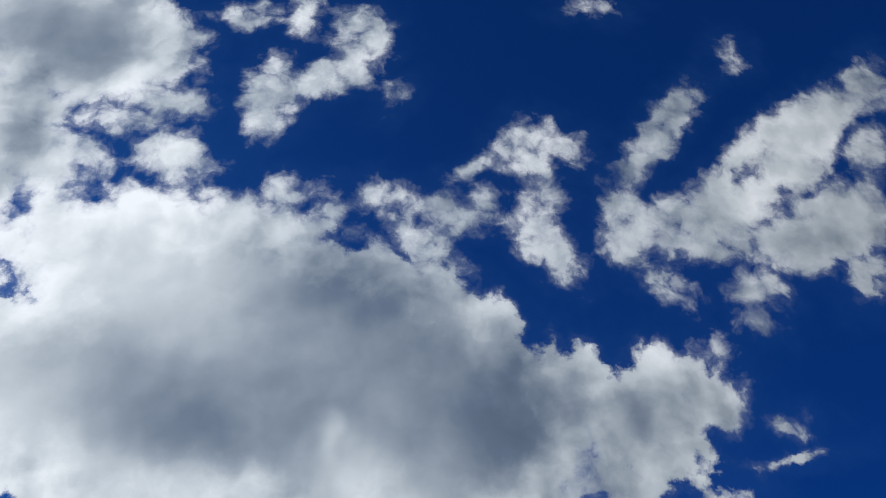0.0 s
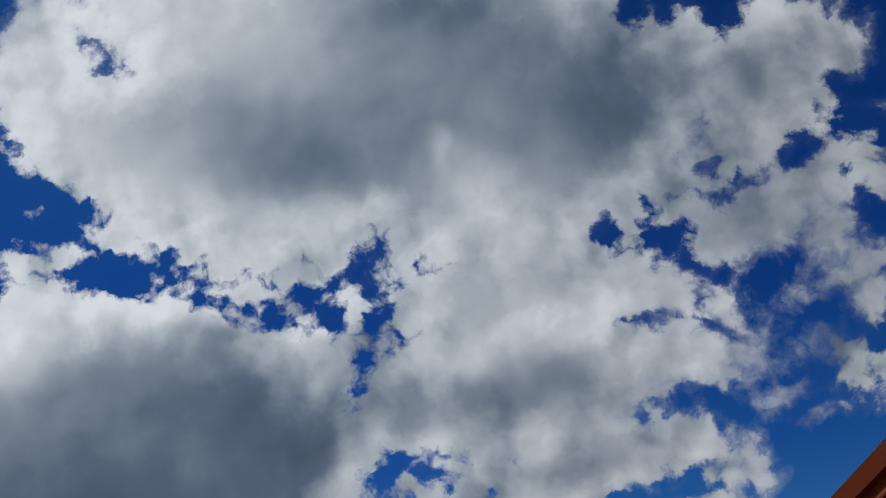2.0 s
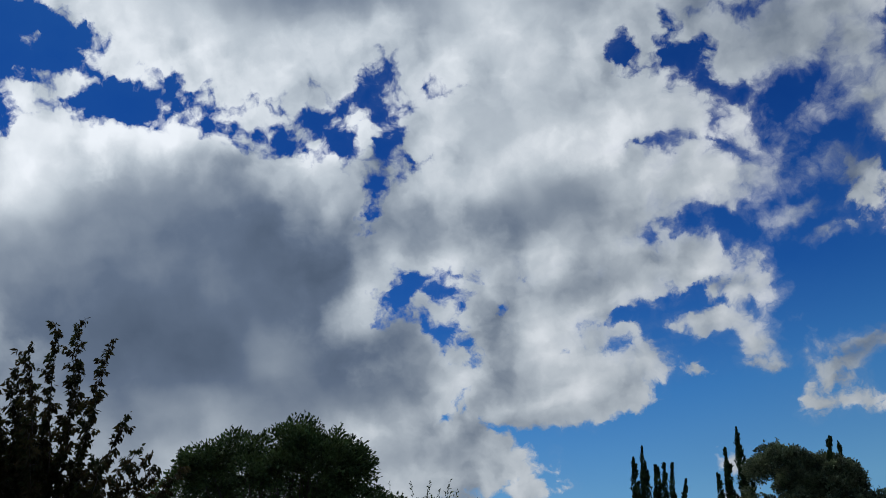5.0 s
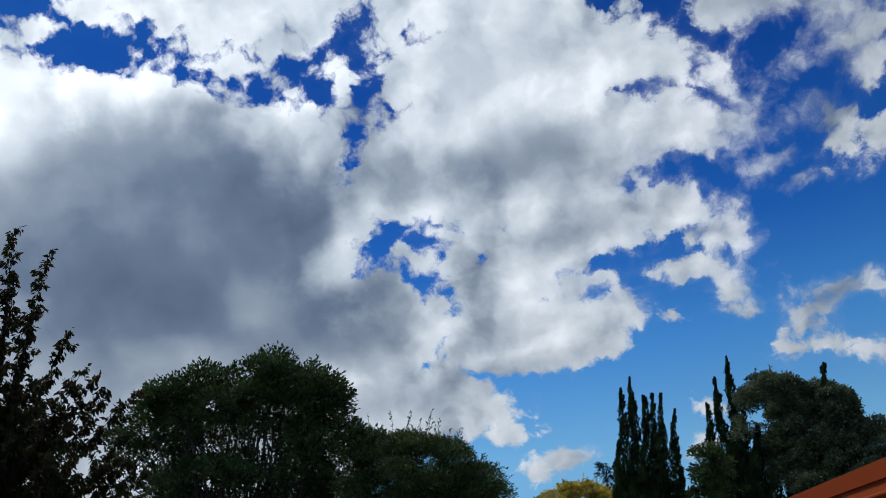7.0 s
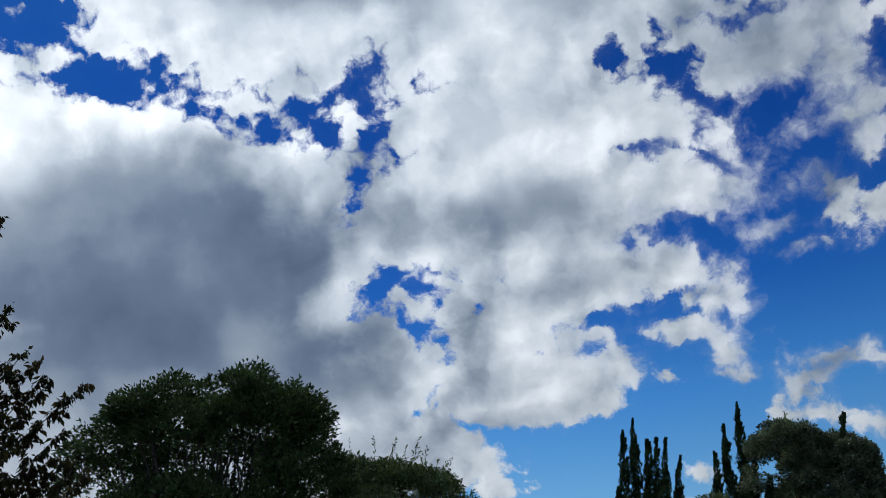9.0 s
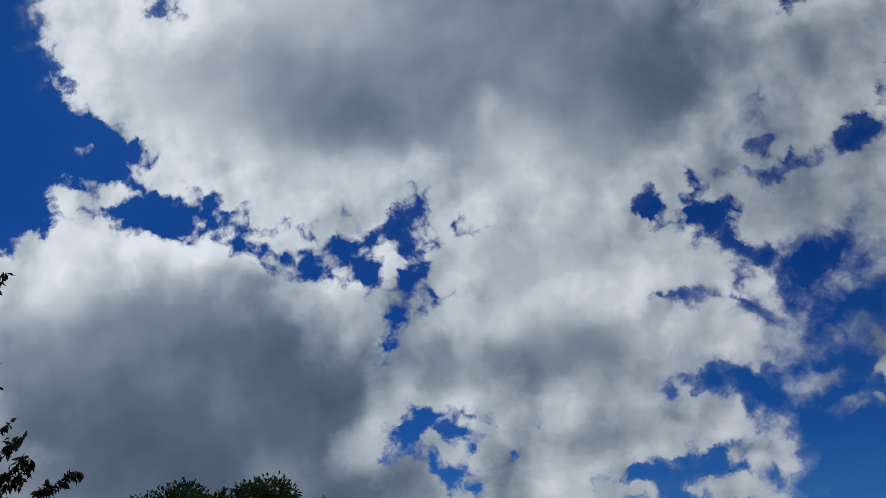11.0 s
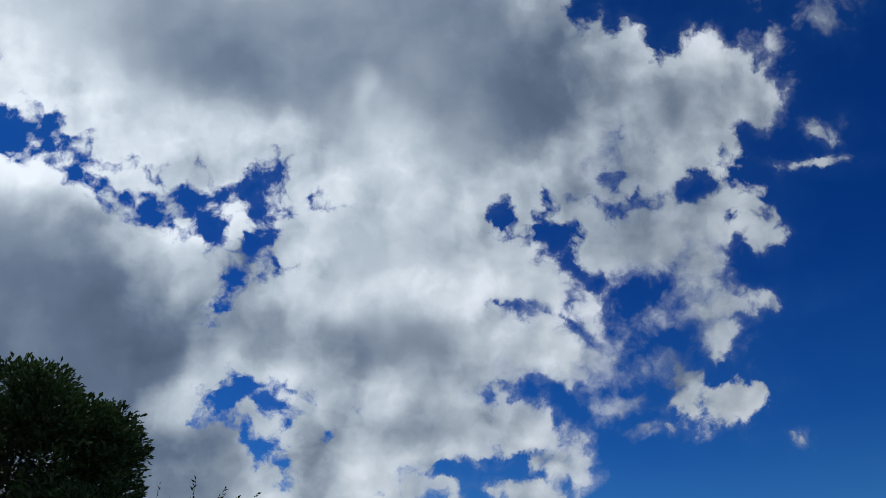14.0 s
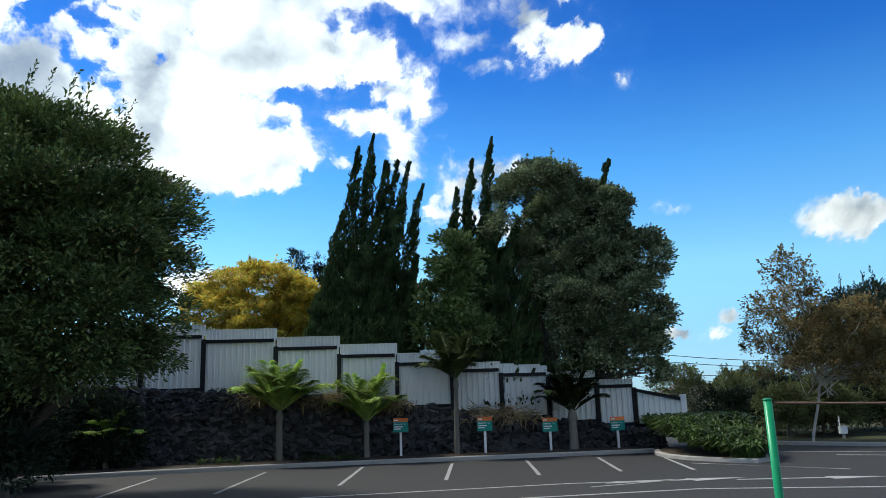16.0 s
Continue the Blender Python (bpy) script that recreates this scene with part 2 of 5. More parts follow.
cloud_links_a = [(-0.359, 0.121, 0.071, 0.024, -19, 1),
    (-0.234, 0.113, 0.047, 0.029, -12, 1),
    (-0.206, 0.069, 0.026, 0.018, 82, 1),
    (-0.199, 0.033, 0.03, 0.012, 76, 1),
    (-0.261, 0.039, 0.018, 0.015, -13, 1),
    (-0.289, 0.059, 0.019, 0.01, -30, 1),
    (-0.144, 0.047, 0.016, 0.015, 84, 1),
    (-0.218, -0.004, 0.03, 0.016, -11, 1),
    (-0.247, -0.044, 0.044, 0.038, 84, 1)]
cloud_links_b = [(-0.171, -0.065, 0.045, 0.037, 81, 1),
    (-0.416, 0.112, 0.032, 0.011, -21, 0.9),
    (-0.332, 0.087, 0.039, 0.016, -30, 0.9),
    (-0.618, 0.259, 0.019, 0.012, 6, 0.9),
    (-0.627, 0.184, 0.049, 0.019, -2, 0.9),
    (-0.598, 0.19, 0.05, 0.007, -17, 0.6),
    (-0.524, 0.22, 0.025, 0.023, -43, 0.9),
    (-0.5, 0.183, 0.033, 0.015, -30, 0.9)]
gap_west = [(-0.591, 0.251, 0.060, 0.030, -34, 1),
    (-0.661, 0.277, 0.065, 0.031, -29, 1),
    (-0.656, 0.233, 0.059, 0.046, -7, 0.8),
    (-0.527, 0.151, 0.056, 0.026, -15, 1),
    (-0.443, 0.121, 0.039, 0.018, -11, 1),
    (-0.456, 0.152, 0.016, 0.015, 4, 1),
    (-0.573, 0.153, 0.025, 0.023, 6, 1)]
gap_centre = [(-0.161, 0.103, 0.037, 0.026, -2, 0.76),
    (-0.103, 0.082, 0.02, 0.008, -3, 0.64),
    (-0.177, 0.079, 0.031, 0.012, -11, 0.68),
    (-0.314, 0.055, 0.028, 0.019, -56, 0.76),
    (-0.272, 0.07, 0.036, 0.01, -41, 0.68),
    (-0.237, 0.033, 0.034, 0.014, -86, 0.72),
    (-0.167, 0.024, 0.022, 0.017, -88, 0.68),
    (-0.152, -0.001, 0.02, 0.012, -30, 0.68),
    (-0.124, -0.004, 0.012, 0.009, 80, 0.56),
    (-0.213, -0.068, 0.032, 0.01, 72, 0.76),
    (-0.218, -0.027, 0.016, 0.011, 49, 0.56),
    (-0.364, 0.083, 0.027, 0.009, -22, 0.56),
    (-0.402, 0.129, 0.02, 0.014, 86, 0.56),
    (-0.3, 0.09, 0.031, 0.007, -30, 0.56),
    (-0.132, 0.07, 0.015, 0.009, -11, 0.48)]
gap_window = [(-0.205, -0.201, 0.02, 0.017, 80, 0.85),
    (-0.163, -0.171, 0.04, 0.012, 10, 0.85),
    (-0.123, -0.185, 0.025, 0.012, -85, 0.85),
    (-0.187, -0.185, 0.029, 0.015, 19, 0.85),
    (-0.143, -0.254, 0.033, 0.022, 86, 0.75),
    (-0.117, -0.274, 0.022, 0.014, -84, 0.5),
    (-0.171, -0.234, 0.013, 0.009, -84, 0.5)]
gap_east_a = [(0.142, 0.079, 0.027, 0.02, -14, 0.66),
    (0.206, 0.09, 0.028, 0.02, 78, 0.66),
    (0.236, 0.046, 0.037, 0.02, -76, 0.66),
    (0.216, 0.056, 0.03, 0.017, -86, 0.66),
    (0.17, 0.052, 0.031, 0.011, -25, 0.5),
    (0.261, 0.018, 0.031, 0.012, -20, 0.8),
    (0.288, 0.139, 0.033, 0.02, -14, 0.5),
    (0.328, 0.121, 0.039, 0.006, 8, 0.85),
    (0.429, 0.164, 0.036, 0.007, 29, 0.75),
    (0.458, 0.08, 0.016, 0.014, 88, 0.5),
    (0.469, 0.105, 0.011, 0.009, 7, 0.5)]
gap_east_b = [(0.335, -0.026, 0.046, 0.039, 82, 0.95),
    (0.355, -0.086, 0.031, 0.03, 6, 0.95),
    (0.243, -0.052, 0.046, 0.006, -17, 0.7),
    (0.284, -0.083, 0.028, 0.005, -15, 0.6),
    (0.166, -0.041, 0.031, 0.006, -9, 0.6),
    (0.212, -0.147, 0.057, 0.015, 10, 1),
    (0.16, -0.161, 0.014, 0.009, 3, 1),
    (0.273, -0.141, 0.039, 0.017, 12, 1),
    (0.173, -0.238, 0.038, 0.009, 7, 1),
    (0.111, -0.26, 0.045, 0.013, 8, 1),
    (0.074, -0.271, 0.016, 0.012, 2, 1)]
gap_high_a = [(-0.419, 0.607, 0.029, 0.025, -29, 0.75),
    (-0.272, 0.61, 0.034, 0.028, -73, 0.75),
    (-0.497, 0.449, 0.027, 0.021, -25, 0.75),
    (-0.375, 0.658, 0.025, 0.018, -74, 0.75),
    (-0.438, 0.714, 0.061, 0.014, -11, 0.6),
    (-0.016, 0.528, 0.076, 0.025, 1, 0.7),
    (0.152, 0.474, 0.035, 0.018, -66, 0.7),
    (-0.421, 0.599, 0.031, 0.025, -83, 0.75),
    (-0.51, 0.574, 0.03, 0.019, 88, 0.75),
    (0.539, 0.703, 0.073, 0.041, 57, 0.9),
    (0.667, 0.602, 0.037, 0.028, 39, 0.5)]
gap_high_b = [(0.624, 0.666, 0.072, 0.027, 48, 0.35),
    (0.764, 0.67, 0.048, 0.035, -79, 0.35),
    (0.449, 0.487, 0.036, 0.019, 5, 0.4),
    (0.371, 0.355, 0.015, 0.005, -12, 0.8),
    (-0.513, 0.478, 0.023, 0.01, -46, 0.75),
    (-0.491, 0.445, 0.019, 0.007, -23, 0.75),
    (-0.418, 0.59, 0.025, 0.022, -42, 0.8),
    (-0.511, 0.575, 0.024, 0.013, -75, 0.7),
    (0.235, 0.408, 0.058, 0.028, -89, 1),
    (0.271, 0.409, 0.046, 0.023, -1, 1)]
grey_1 = [(-0.012, 0.472, 0.161, 0.068, -13, 0.3),
    (0.354, 0.086, 0.168, 0.095, 11, 0.3),
    (0.386, 0.276, 0.128, 0.124, 41, 0.12),
    (-0.26, -0.214, 0.18, 0.121, -29, 0.12),
    (-0.293, 0.304, 0.268, 0.088, -17, 0.33),
    (0.031, 0.319, 0.257, 0.113, -12, 0.3),
    (0.246, 0.298, 0.151, 0.12, -11, 0.18),
    (-0.004, 0.427, 0.175, 0.075, -13, 0.22),
    (-0.025, 0.233, 0.1, 0.039, -12, 0.14),
    (-0.527, -0.144, 0.397, 0.156, -17, 0.44),
    (-0.415, -0.026, 0.217, 0.087, -20, 0.28),
    (-0.718, -0.212, 0.366, 0.126, -9, 0.25),
    (-0.411, -0.304, 0.263, 0.115, -8, 0.1),
    (-0.283, -0.098, 0.111, 0.101, -1, 0.25)]
grey_2 = [(-0.234, -0.283, 0.087, 0.072, -5, 0.25),
    (-0.124, -0.096, 0.13, 0.046, -10, 0.35),
    (0.051, -0.098, 0.11, 0.045, -11, 0.3),
    (0.04, -0.203, 0.097, 0.031, -10, 0.3),
    (-0.026, -0.398, 0.138, 0.028, 4, 0.4),
    (-0.236, 0.232, 0.2, 0.051, -12, 0.2),
    (0.325, 0.075, 0.082, 0.035, -2, 0.2),
    (0.183, 0.191, 0.134, 0.093, -11, 0.3),
    (0.236, -0.226, 0.059, 0.012, -15, 0.25),
    (-0.496, 0.889, 0.178, 0.097, 0, 0.35),
    (0.371, 0.269, 0.138, 0.079, 4, 0.25),
    (0.654, 0.51, 0.207, 0.088, 4, 0.2),
    (-0.133, -0.22, 0.093, 0.063, -9, 0.08),
    (0.192, -0.223, 0.065, 0.014, -10, 0.2)]
grey_3 = [(0.218, -0.335, 0.044, 0.015, -31, 0.15),
    (-0.52, 0.706, 0.108, 0.049, -76, 0.3),
    (0.059, -0.109, 0.129, 0.035, -10, 0.06),
    (-0.051, -0.104, 0.087, 0.043, -10, 0.2),
    (0.209, 0.306, 0.091, 0.072, -12, 0.1)]
white_1 = [(-0.403, 0.467, 0.260, 0.207, -18, 0.35),
    (-0.409, 0.247, 0.174, 0.083, -21, 0.3),
    (0.398, 0.334, 0.117, 0.059, 3, 0.2),
    (0.644, 0.667, 0.239, 0.083, 40, 0.15),
    (-0.670, 0.112, 0.102, 0.087, -2, 0.6),
    (-0.722, 0.048, 0.078, 0.064, -2, 0.5),
    (-0.350, 0.579, 0.098, 0.067, -5, 0.5),
    (-0.482, 0.520, 0.115, 0.088, -61, 0.4),
    (-0.509, 0.104, 0.212, 0.031, -16, 0.4),
    (-0.520, 0.232, 0.065, 0.061, 1, 0.35),
    (-0.576, 0.362, 0.131, 0.095, -42, 0.3),
    (-0.379, -0.235, 0.072, 0.046, -39, 0.35),
    (-0.518, -0.287, 0.101, 0.042, -8, 0.25),
    (-0.031, -0.014, 0.149, 0.112, -12, 0.25)]
white_2 = [(-0.08, -0.19, 0.031, 0.023, 78, 0.3),
    (-0.139, -0.331, 0.032, 0.031, 55, 0.4),
    (-0.039, 0.204, 0.066, 0.05, -4, 0.4),
    (0.128, -0.343, 0.044, 0.031, -9, 0.3),
    (0.231, -0.207, 0.043, 0.022, -11, 0.2),
    (-0.019, -0.271, 0.083, 0.039, -9, 0.25),
    (-0.258, -0.206, 0.048, 0.032, -8, 0.3),
    (0.141, -0.221, 0.029, 0.023, -11, 0.2),
    (0.34, 0.242, 0.035, 0.025, 75, 0.35),
    (0.451, 0.352, 0.052, 0.036, -11, 0.3),
    (0.31, 0.376, 0.046, 0.016, -1, 0.3),
    (-0.057, 0.231, 0.028, 0.02, 81, 0.35),
    (0.001, 0.125, 0.106, 0.068, -11, 0.22),
    (0.487, 0.144, 0.051, 0.037, 14, 0.2)]
CLOUD_LIST = cloud_high_west + cloud_high_small + cloud_high_east + cloud_great_a + cloud_great_b + cloud_arm_a + cloud_arm_b + cloud_middle_a + cloud_middle_b + cloud_middle_low_a + cloud_middle_low_b + cloud_low_a + cloud_low_b + cloud_west + cloud_links_a + cloud_links_b
GAP_LIST = gap_west + gap_centre + gap_window + gap_east_a + gap_east_b + gap_high_a + gap_high_b
GREY_LIST = grey_1 + grey_2 + grey_3
WHITE_LIST = white_1 + white_2

torn = wv("ADD", chart, wv("ADD", wv("MULTIPLY", bend, (0.04, 0.04, 0)), wv("MULTIPLY", fine, (0.05, 0.05, 0))))
body = wm("ADD", mass(CLOUD_LIST, bent), -0.007)
gaps = mass(GAP_LIST, after(torn, body))
body = wnode("ShaderNodeMath", body, wm("MULTIPLY", gaps, -1.0), 0.015, operation="SMOOTH_MIN").outputs[0]
# beyond the charted part the sky goes on with broken cloud
elsewhere = wm("MULTIPLY_ADD", wnoise(ray_way, 3.2, 5, 0.55), 0.9, -0.46)
outside = smooth(wv("LENGTH", wv("MULTIPLY", wv("SUBTRACT", chart, (-0.05, 0.1, 0)), (1.0, 0.9, 0))), 1.35, 1.65)
behind = wm("SUBTRACT", 1.0, smooth(wv("DOT_PRODUCT", ray_way, sky_fore), 0.1, 0.25))
outside = wm("MAXIMUM", outside, behind)
body = wm("ADD", wm("MULTIPLY", body, wm("SUBTRACT", 1.0, outside)), wm("MULTIPLY", elsewhere, outside))
grain = wnoise(bent, 19, 9, 0.6)
# cauliflower heads along the rims, and a finer fray over them
heads = wcell(bent, 27, 3.5)
ragged = wm("ADD", body, wm("MULTIPLY_ADD", grain, 0.085, -0.042))
ragged = wm("ADD", ragged, wm("MULTIPLY_ADD", heads, -0.055, 0.022))
# some rims are crisp, others fray out
fray = wm("MULTIPLY", smooth(wnoise(chart, 4, 2, 0.5), 0.4, 0.65), smooth(wnode("ShaderNodeSeparateXYZ", chart).outputs[0], -0.3, 0.4))
fray = wm("MAXIMUM", fray, wm("MULTIPLY", smooth(wnode("ShaderNodeSeparateXYZ", chart).outputs[1], 0.3, 0.6), 0.8))
cover = wm("ADD", wm("MULTIPLY", smooth(ragged, -0.006, 0.012), wm("SUBTRACT", 1.0, fray)), wm("MULTIPLY", smooth(ragged, -0.022, 0.034), fray))

# thick parts turn grey, rims and thin parts stay white
dark = tone(GREY_LIST, after(soft_bent, ragged))
light = tone(WHITE_LIST, after(soft_bent, dark))
sunward = wv("ADD", bent, (-0.02, 0.016, 0))
relief = wm("SUBTRACT", wnoise(bent, 11, 4, 0.42), wnoise(sunward, 11, 4, 0.42))
billow = wm("SUBTRACT", wnoise(bent, 4.5, 3, 0.5), wnoise(wv("ADD", bent, (-0.05, 0.045, 0)), 4.5, 3, 0.5))
curl = wm("SUBTRACT", wnoise(bent, 30, 4, 0.5), wnoise(wv("ADD", bent, (-0.008, 0.007, 0)), 30, 4, 0.5))
heap = wm("SUBTRACT", wcell(sunward, 27, 3.5), heads)
relief = wm("ADD", relief, wm("MULTIPLY_ADD", billow, 1.1, wm("MULTIPLY_ADD", heap, 0.14, wm("MULTIPLY", curl, 0.17))))
thick = smooth(ragged, 0.0, 0.12)
relief = wm("MULTIPLY", relief, wm("MULTIPLY_ADD", thick, -0.78, 1.0))
calm = wm("MULTIPLY_ADD", dark, -0.75, 1.0)
relief = wm("MULTIPLY", relief, calm)
value = wm("MULTIPLY_ADD", thick, -0.16, 0.84)
value = wm("MULTIPLY_ADD", dark, -0.58, value)
value = wm("MULTIPLY_ADD", light, 0.42, value)
value = wm("MULTIPLY_ADD", relief, 1.0, value)
value = wm("MULTIPLY_ADD", wm("SUBTRACT", wnoise(soft_bent, 5, 2, 0.4), 0.5), 0.15, value)
value = wm("MAXIMUM", wm("MULTIPLY_ADD", value, 1.6, -0.36), 0.0)
ramp = wt.nodes.new("ShaderNodeValToRGB")
wt.links.new(wm("MULTIPLY", value, 0.7), ramp.inputs[0])
ramp.color_ramp.elements[0].position, ramp.color_ramp.elements[0].color = 0.0, (0.06, 0.088, 0.135, 1)
ramp.color_ramp.elements[1].position, ramp.color_ramp.elements[1].color = 1.0, (0.98, 1.0, 1.01, 1)
for position, colour in ((0.22, (0.145, 0.188, 0.262)), (0.395, (0.31, 0.358, 0.418)), (0.615, (0.58, 0.63, 0.668)), (0.86, (0.86, 0.89, 0.905))):
    stop = ramp.color_ramp.elements.new(position)
    stop.color = (*colour, 1)

air = wt.nodes.new("ShaderNodeTexSky")
air.sky_type, air.sun_disc, air.sun_elevation, air.sun_rotation = "NISHITA", False, SUN_EL, SUN_AZ
air.air_density, air.dust_density, air.ozone_density = 1.0, 0.2, 3.0
haze = wt.nodes.new("ShaderNodeValToRGB")
wt.links.new(height, haze.inputs[0])
haze.color_ramp.elements[0].position, haze.color_ramp.elements[0].color = 0.0, (0.9, 0.87, 1.0, 1)
haze.color_ramp.elements[1].position, haze.color_ramp.elements[1].color = 0.97, (0.12, 0.36, 0.66, 1)
for position, colour in ((0.17, (1.7, 1.65, 1.22)), (0.3, (0.84, 1.30, 1.27)), (0.42, (0.29, 0.73, 1.06)), (0.6, (0.125, 0.43, 0.84))):
    stop = haze.color_ramp.elements.new(position)
    stop.color = (*colour, 1)
clear_air = wmix(1.0, air.outputs[0], (AIR * AIR_TINT[0], AIR * AIR_TINT[1], AIR * AIR_TINT[2]), "MULTIPLY")
blue = wmix(1.0, clear_air, haze.outputs[0], "MULTIPLY")
veil = wm("MULTIPLY", smooth(ragged, -0.08, 0.02), 0.07)
# cloud near the sun scatters more of its light forward
sunside = wv("DOT_PRODUCT", ray_way, sun_way)
glow = wt.nodes.new("ShaderNodeMapRange")
wt.links.new(sunside, glow.inputs[0])
glow.inputs[1].default_value, glow.inputs[2].default_value, glow.inputs[3].default_value, glow.inputs[4].default_value = 0.3, 0.95, 0.62, 1.15
lit_cloud = wv("SCALE", ramp.outputs[0])
lit_cloud.node.inputs["Scale"].default_value = 1.0
wt.links.new(glow.outputs[0], lit_cloud.node.inputs["Scale"])
seen = wmix(cover, wmix(veil, blue, (0.07, 0.21, 0.48)), lit_cloud)
back = wnode("ShaderNodeBackground", seen, 1.0)
wt.links.new(back.outputs[0], wnode("ShaderNodeOutputWorld").inputs[0])

# ---- materials ----
def material(name, rough=0.7, metal=0.0, gloss=0.3):
    m = bpy.data.materials.new(name)
    m.use_nodes = True
    b = m.node_tree.nodes["Principled BSDF"]
    b.inputs["Roughness"].default_value, b.inputs["Metallic"].default_value = rough, metal
    b.inputs["Specular IOR Level"].default_value = gloss
    return m, m.node_tree, b


def add(nt, kind, operation=""):
    n = nt.nodes.new(kind)
    if operation:
        n.operation = operation
    return n


def surface(name, dark, pale, scale=4.0, fine=60.0, rough=0.8, metal=0.0, bump=0.3, depth=0.01, spread=0.15, stains=0.35, stretch=(1, 1, 1), gloss=0.3):
    """Two colours mixed by coarse stains and fine grain, with fine relief and a little change from piece to piece."""
    m, nt, b = material(name, rough, metal, gloss)
    at = add(nt, "ShaderNodeTexCoord")
    place = add(nt, "ShaderNodeMapping")
    place.inputs[3].default_value = stretch
    nt.links.new(at.outputs["Object"], place.inputs[0])
    coarse, grain = add(nt, "ShaderNodeTexNoise"), add(nt, "ShaderNodeTexNoise")
    for n, s, d in ((coarse, scale, 6), (grain, fine, 8)):
        nt.links.new(place.outputs[0], n.inputs["Vector"])
        n.inputs["Scale"].default_value, n.inputs["Detail"].default_value, n.inputs["Roughness"].default_value = s, d, 0.62
    mixed = add(nt, "ShaderNodeMath", operation="MULTIPLY_ADD")
    nt.links.new(coarse.outputs["Fac"], mixed.inputs[0])
    mixed.inputs[1].default_value = 2.0 * stains + 0.6
    nt.links.new(grain.outputs["Fac"], mixed.inputs[2])
    ramp = add(nt, "ShaderNodeValToRGB")
    nt.links.new(mixed.outputs[0], ramp.inputs[0])
    mid = 0.5 * (2.0 * stains + 0.6) + 0.5
    ramp.color_ramp.elements[0].position, ramp.color_ramp.elements[0].color = max(0.0, mid - 0.35), (*dark, 1)
    ramp.color_ramp.elements[1].position, ramp.color_ramp.elements[1].color = min(1.0, mid + 0.3), (*pale, 1)
    info = add(nt, "ShaderNodeObjectInfo")
    shift = add(nt, "ShaderNodeMapRange")
    if spread > 0.3:
        geo, both = add(nt, "ShaderNodeNewGeometry"), add(nt, "ShaderNodeMath", "ADD")
        wrap = add(nt, "ShaderNodeMath", "FRACT")
        nt.links.new(geo.outputs["Random Per Island"], both.inputs[0])
        nt.links.new(info.outputs["Random"], both.inputs[1])
        nt.links.new(both.outputs[0], wrap.inputs[0])
        nt.links.new(wrap.outputs[0], shift.inputs[0])
    else:
        nt.links.new(info.outputs["Random"], shift.inputs[0])
    shift.inputs[3].default_value, shift.inputs[4].default_value = 1 - spread, 1 + spread
    hsv = add(nt, "ShaderNodeHueSaturation")
    nt.links.new(shift.outputs[0], hsv.inputs["Value"])
    nt.links.new(ramp.outputs[0], hsv.inputs["Color"])
    nt.links.new(hsv.outputs[0], b.inputs["Base Color"])
    relief = add(nt, "ShaderNodeBump")
    relief.inputs["Strength"].default_value, relief.inputs["Distance"].default_value = bump, depth
    nt.links.new(grain.outputs["Fac"], relief.inputs["Height"])
    nt.links.new(relief.outputs[0], b.inputs["Normal"])
    return m


def foliage(name, colours, rough=0.5, thin=0.25):
    """Leaves that differ one from the next, let some light through and have a waxy face."""
    m, nt, b = material(name, rough + 0.1, 0.0, 0.18)
    geo = add(nt, "ShaderNodeNewGeometry")
    ramp = add(nt, "ShaderNodeValToRGB")
    spot, spot_at = add(nt, "ShaderNodeTexNoise"), add(nt, "ShaderNodeTexCoord")
    spot.inputs["Scale"].default_value, spot.inputs["Detail"].default_value = 2.6, 2
    nt.links.new(spot_at.outputs["Object"], spot.inputs["Vector"])
    widen = add(nt, "ShaderNodeMapRange")
    nt.links.new(spot.outputs["Fac"], widen.inputs[0])
    widen.inputs[1].default_value, widen.inputs[2].default_value, widen.inputs[4].default_value = 0.3, 0.7, 0.6
    pick = add(nt, "ShaderNodeMath", "MULTIPLY_ADD")
    nt.links.new(geo.outputs["Random Per Island"], pick.inputs[0])
    pick.inputs[1].default_value = 0.4
    nt.links.new(widen.outputs[0], pick.inputs[2])
    nt.links.new(pick.outputs[0], ramp.inputs[0])
    ramp.color_ramp.elements[0].color = (*colours[0], 1)
    ramp.color_ramp.elements[1].color = (*colours[-1], 1)
    for i, c in enumerate(colours[1:-1], 1):
        e = ramp.color_ramp.elements.new(i / (len(colours) - 1))
        e.color = (*c, 1)
    at = add(nt, "ShaderNodeTexCoord")
    patch = add(nt, "ShaderNodeTexNoise")
    patch.inputs["Scale"].default_value, patch.inputs["Detail"].default_value = 1.5, 6
    nt.links.new(at.outputs["Object"], patch.inputs["Vector"])
    shift = add(nt, "ShaderNodeMapRange")
    nt.links.new(patch.outputs["Fac"], shift.inputs[0])
    shift.inputs[1].default_value, shift.inputs[2].default_value = 0.3, 0.7
    shift.inputs[3].default_value, shift.inputs[4].default_value = 0.38, 1.75
    hsv = add(nt, "ShaderNodeHueSaturation")
    nt.links.new(shift.outputs[0], hsv.inputs["Value"])
    nt.links.new(ramp.outputs[0], hsv.inputs["Color"])
    nt.links.new(hsv.outputs[0], b.inputs["Base Color"])
    clear = add(nt, "ShaderNodeBsdfTranslucent")
    nt.links.new(hsv.outputs[0], clear.inputs[0])
    both = add(nt, "ShaderNodeMixShader")
    both.inputs[0].default_value = thin
    nt.links.new(b.outputs[0], both.inputs[1])
    nt.links.new(clear.outputs[0], both.inputs[2])
    nt.links.new(both.outputs[0], nt.nodes["Material Output"].inputs[0])
    return m


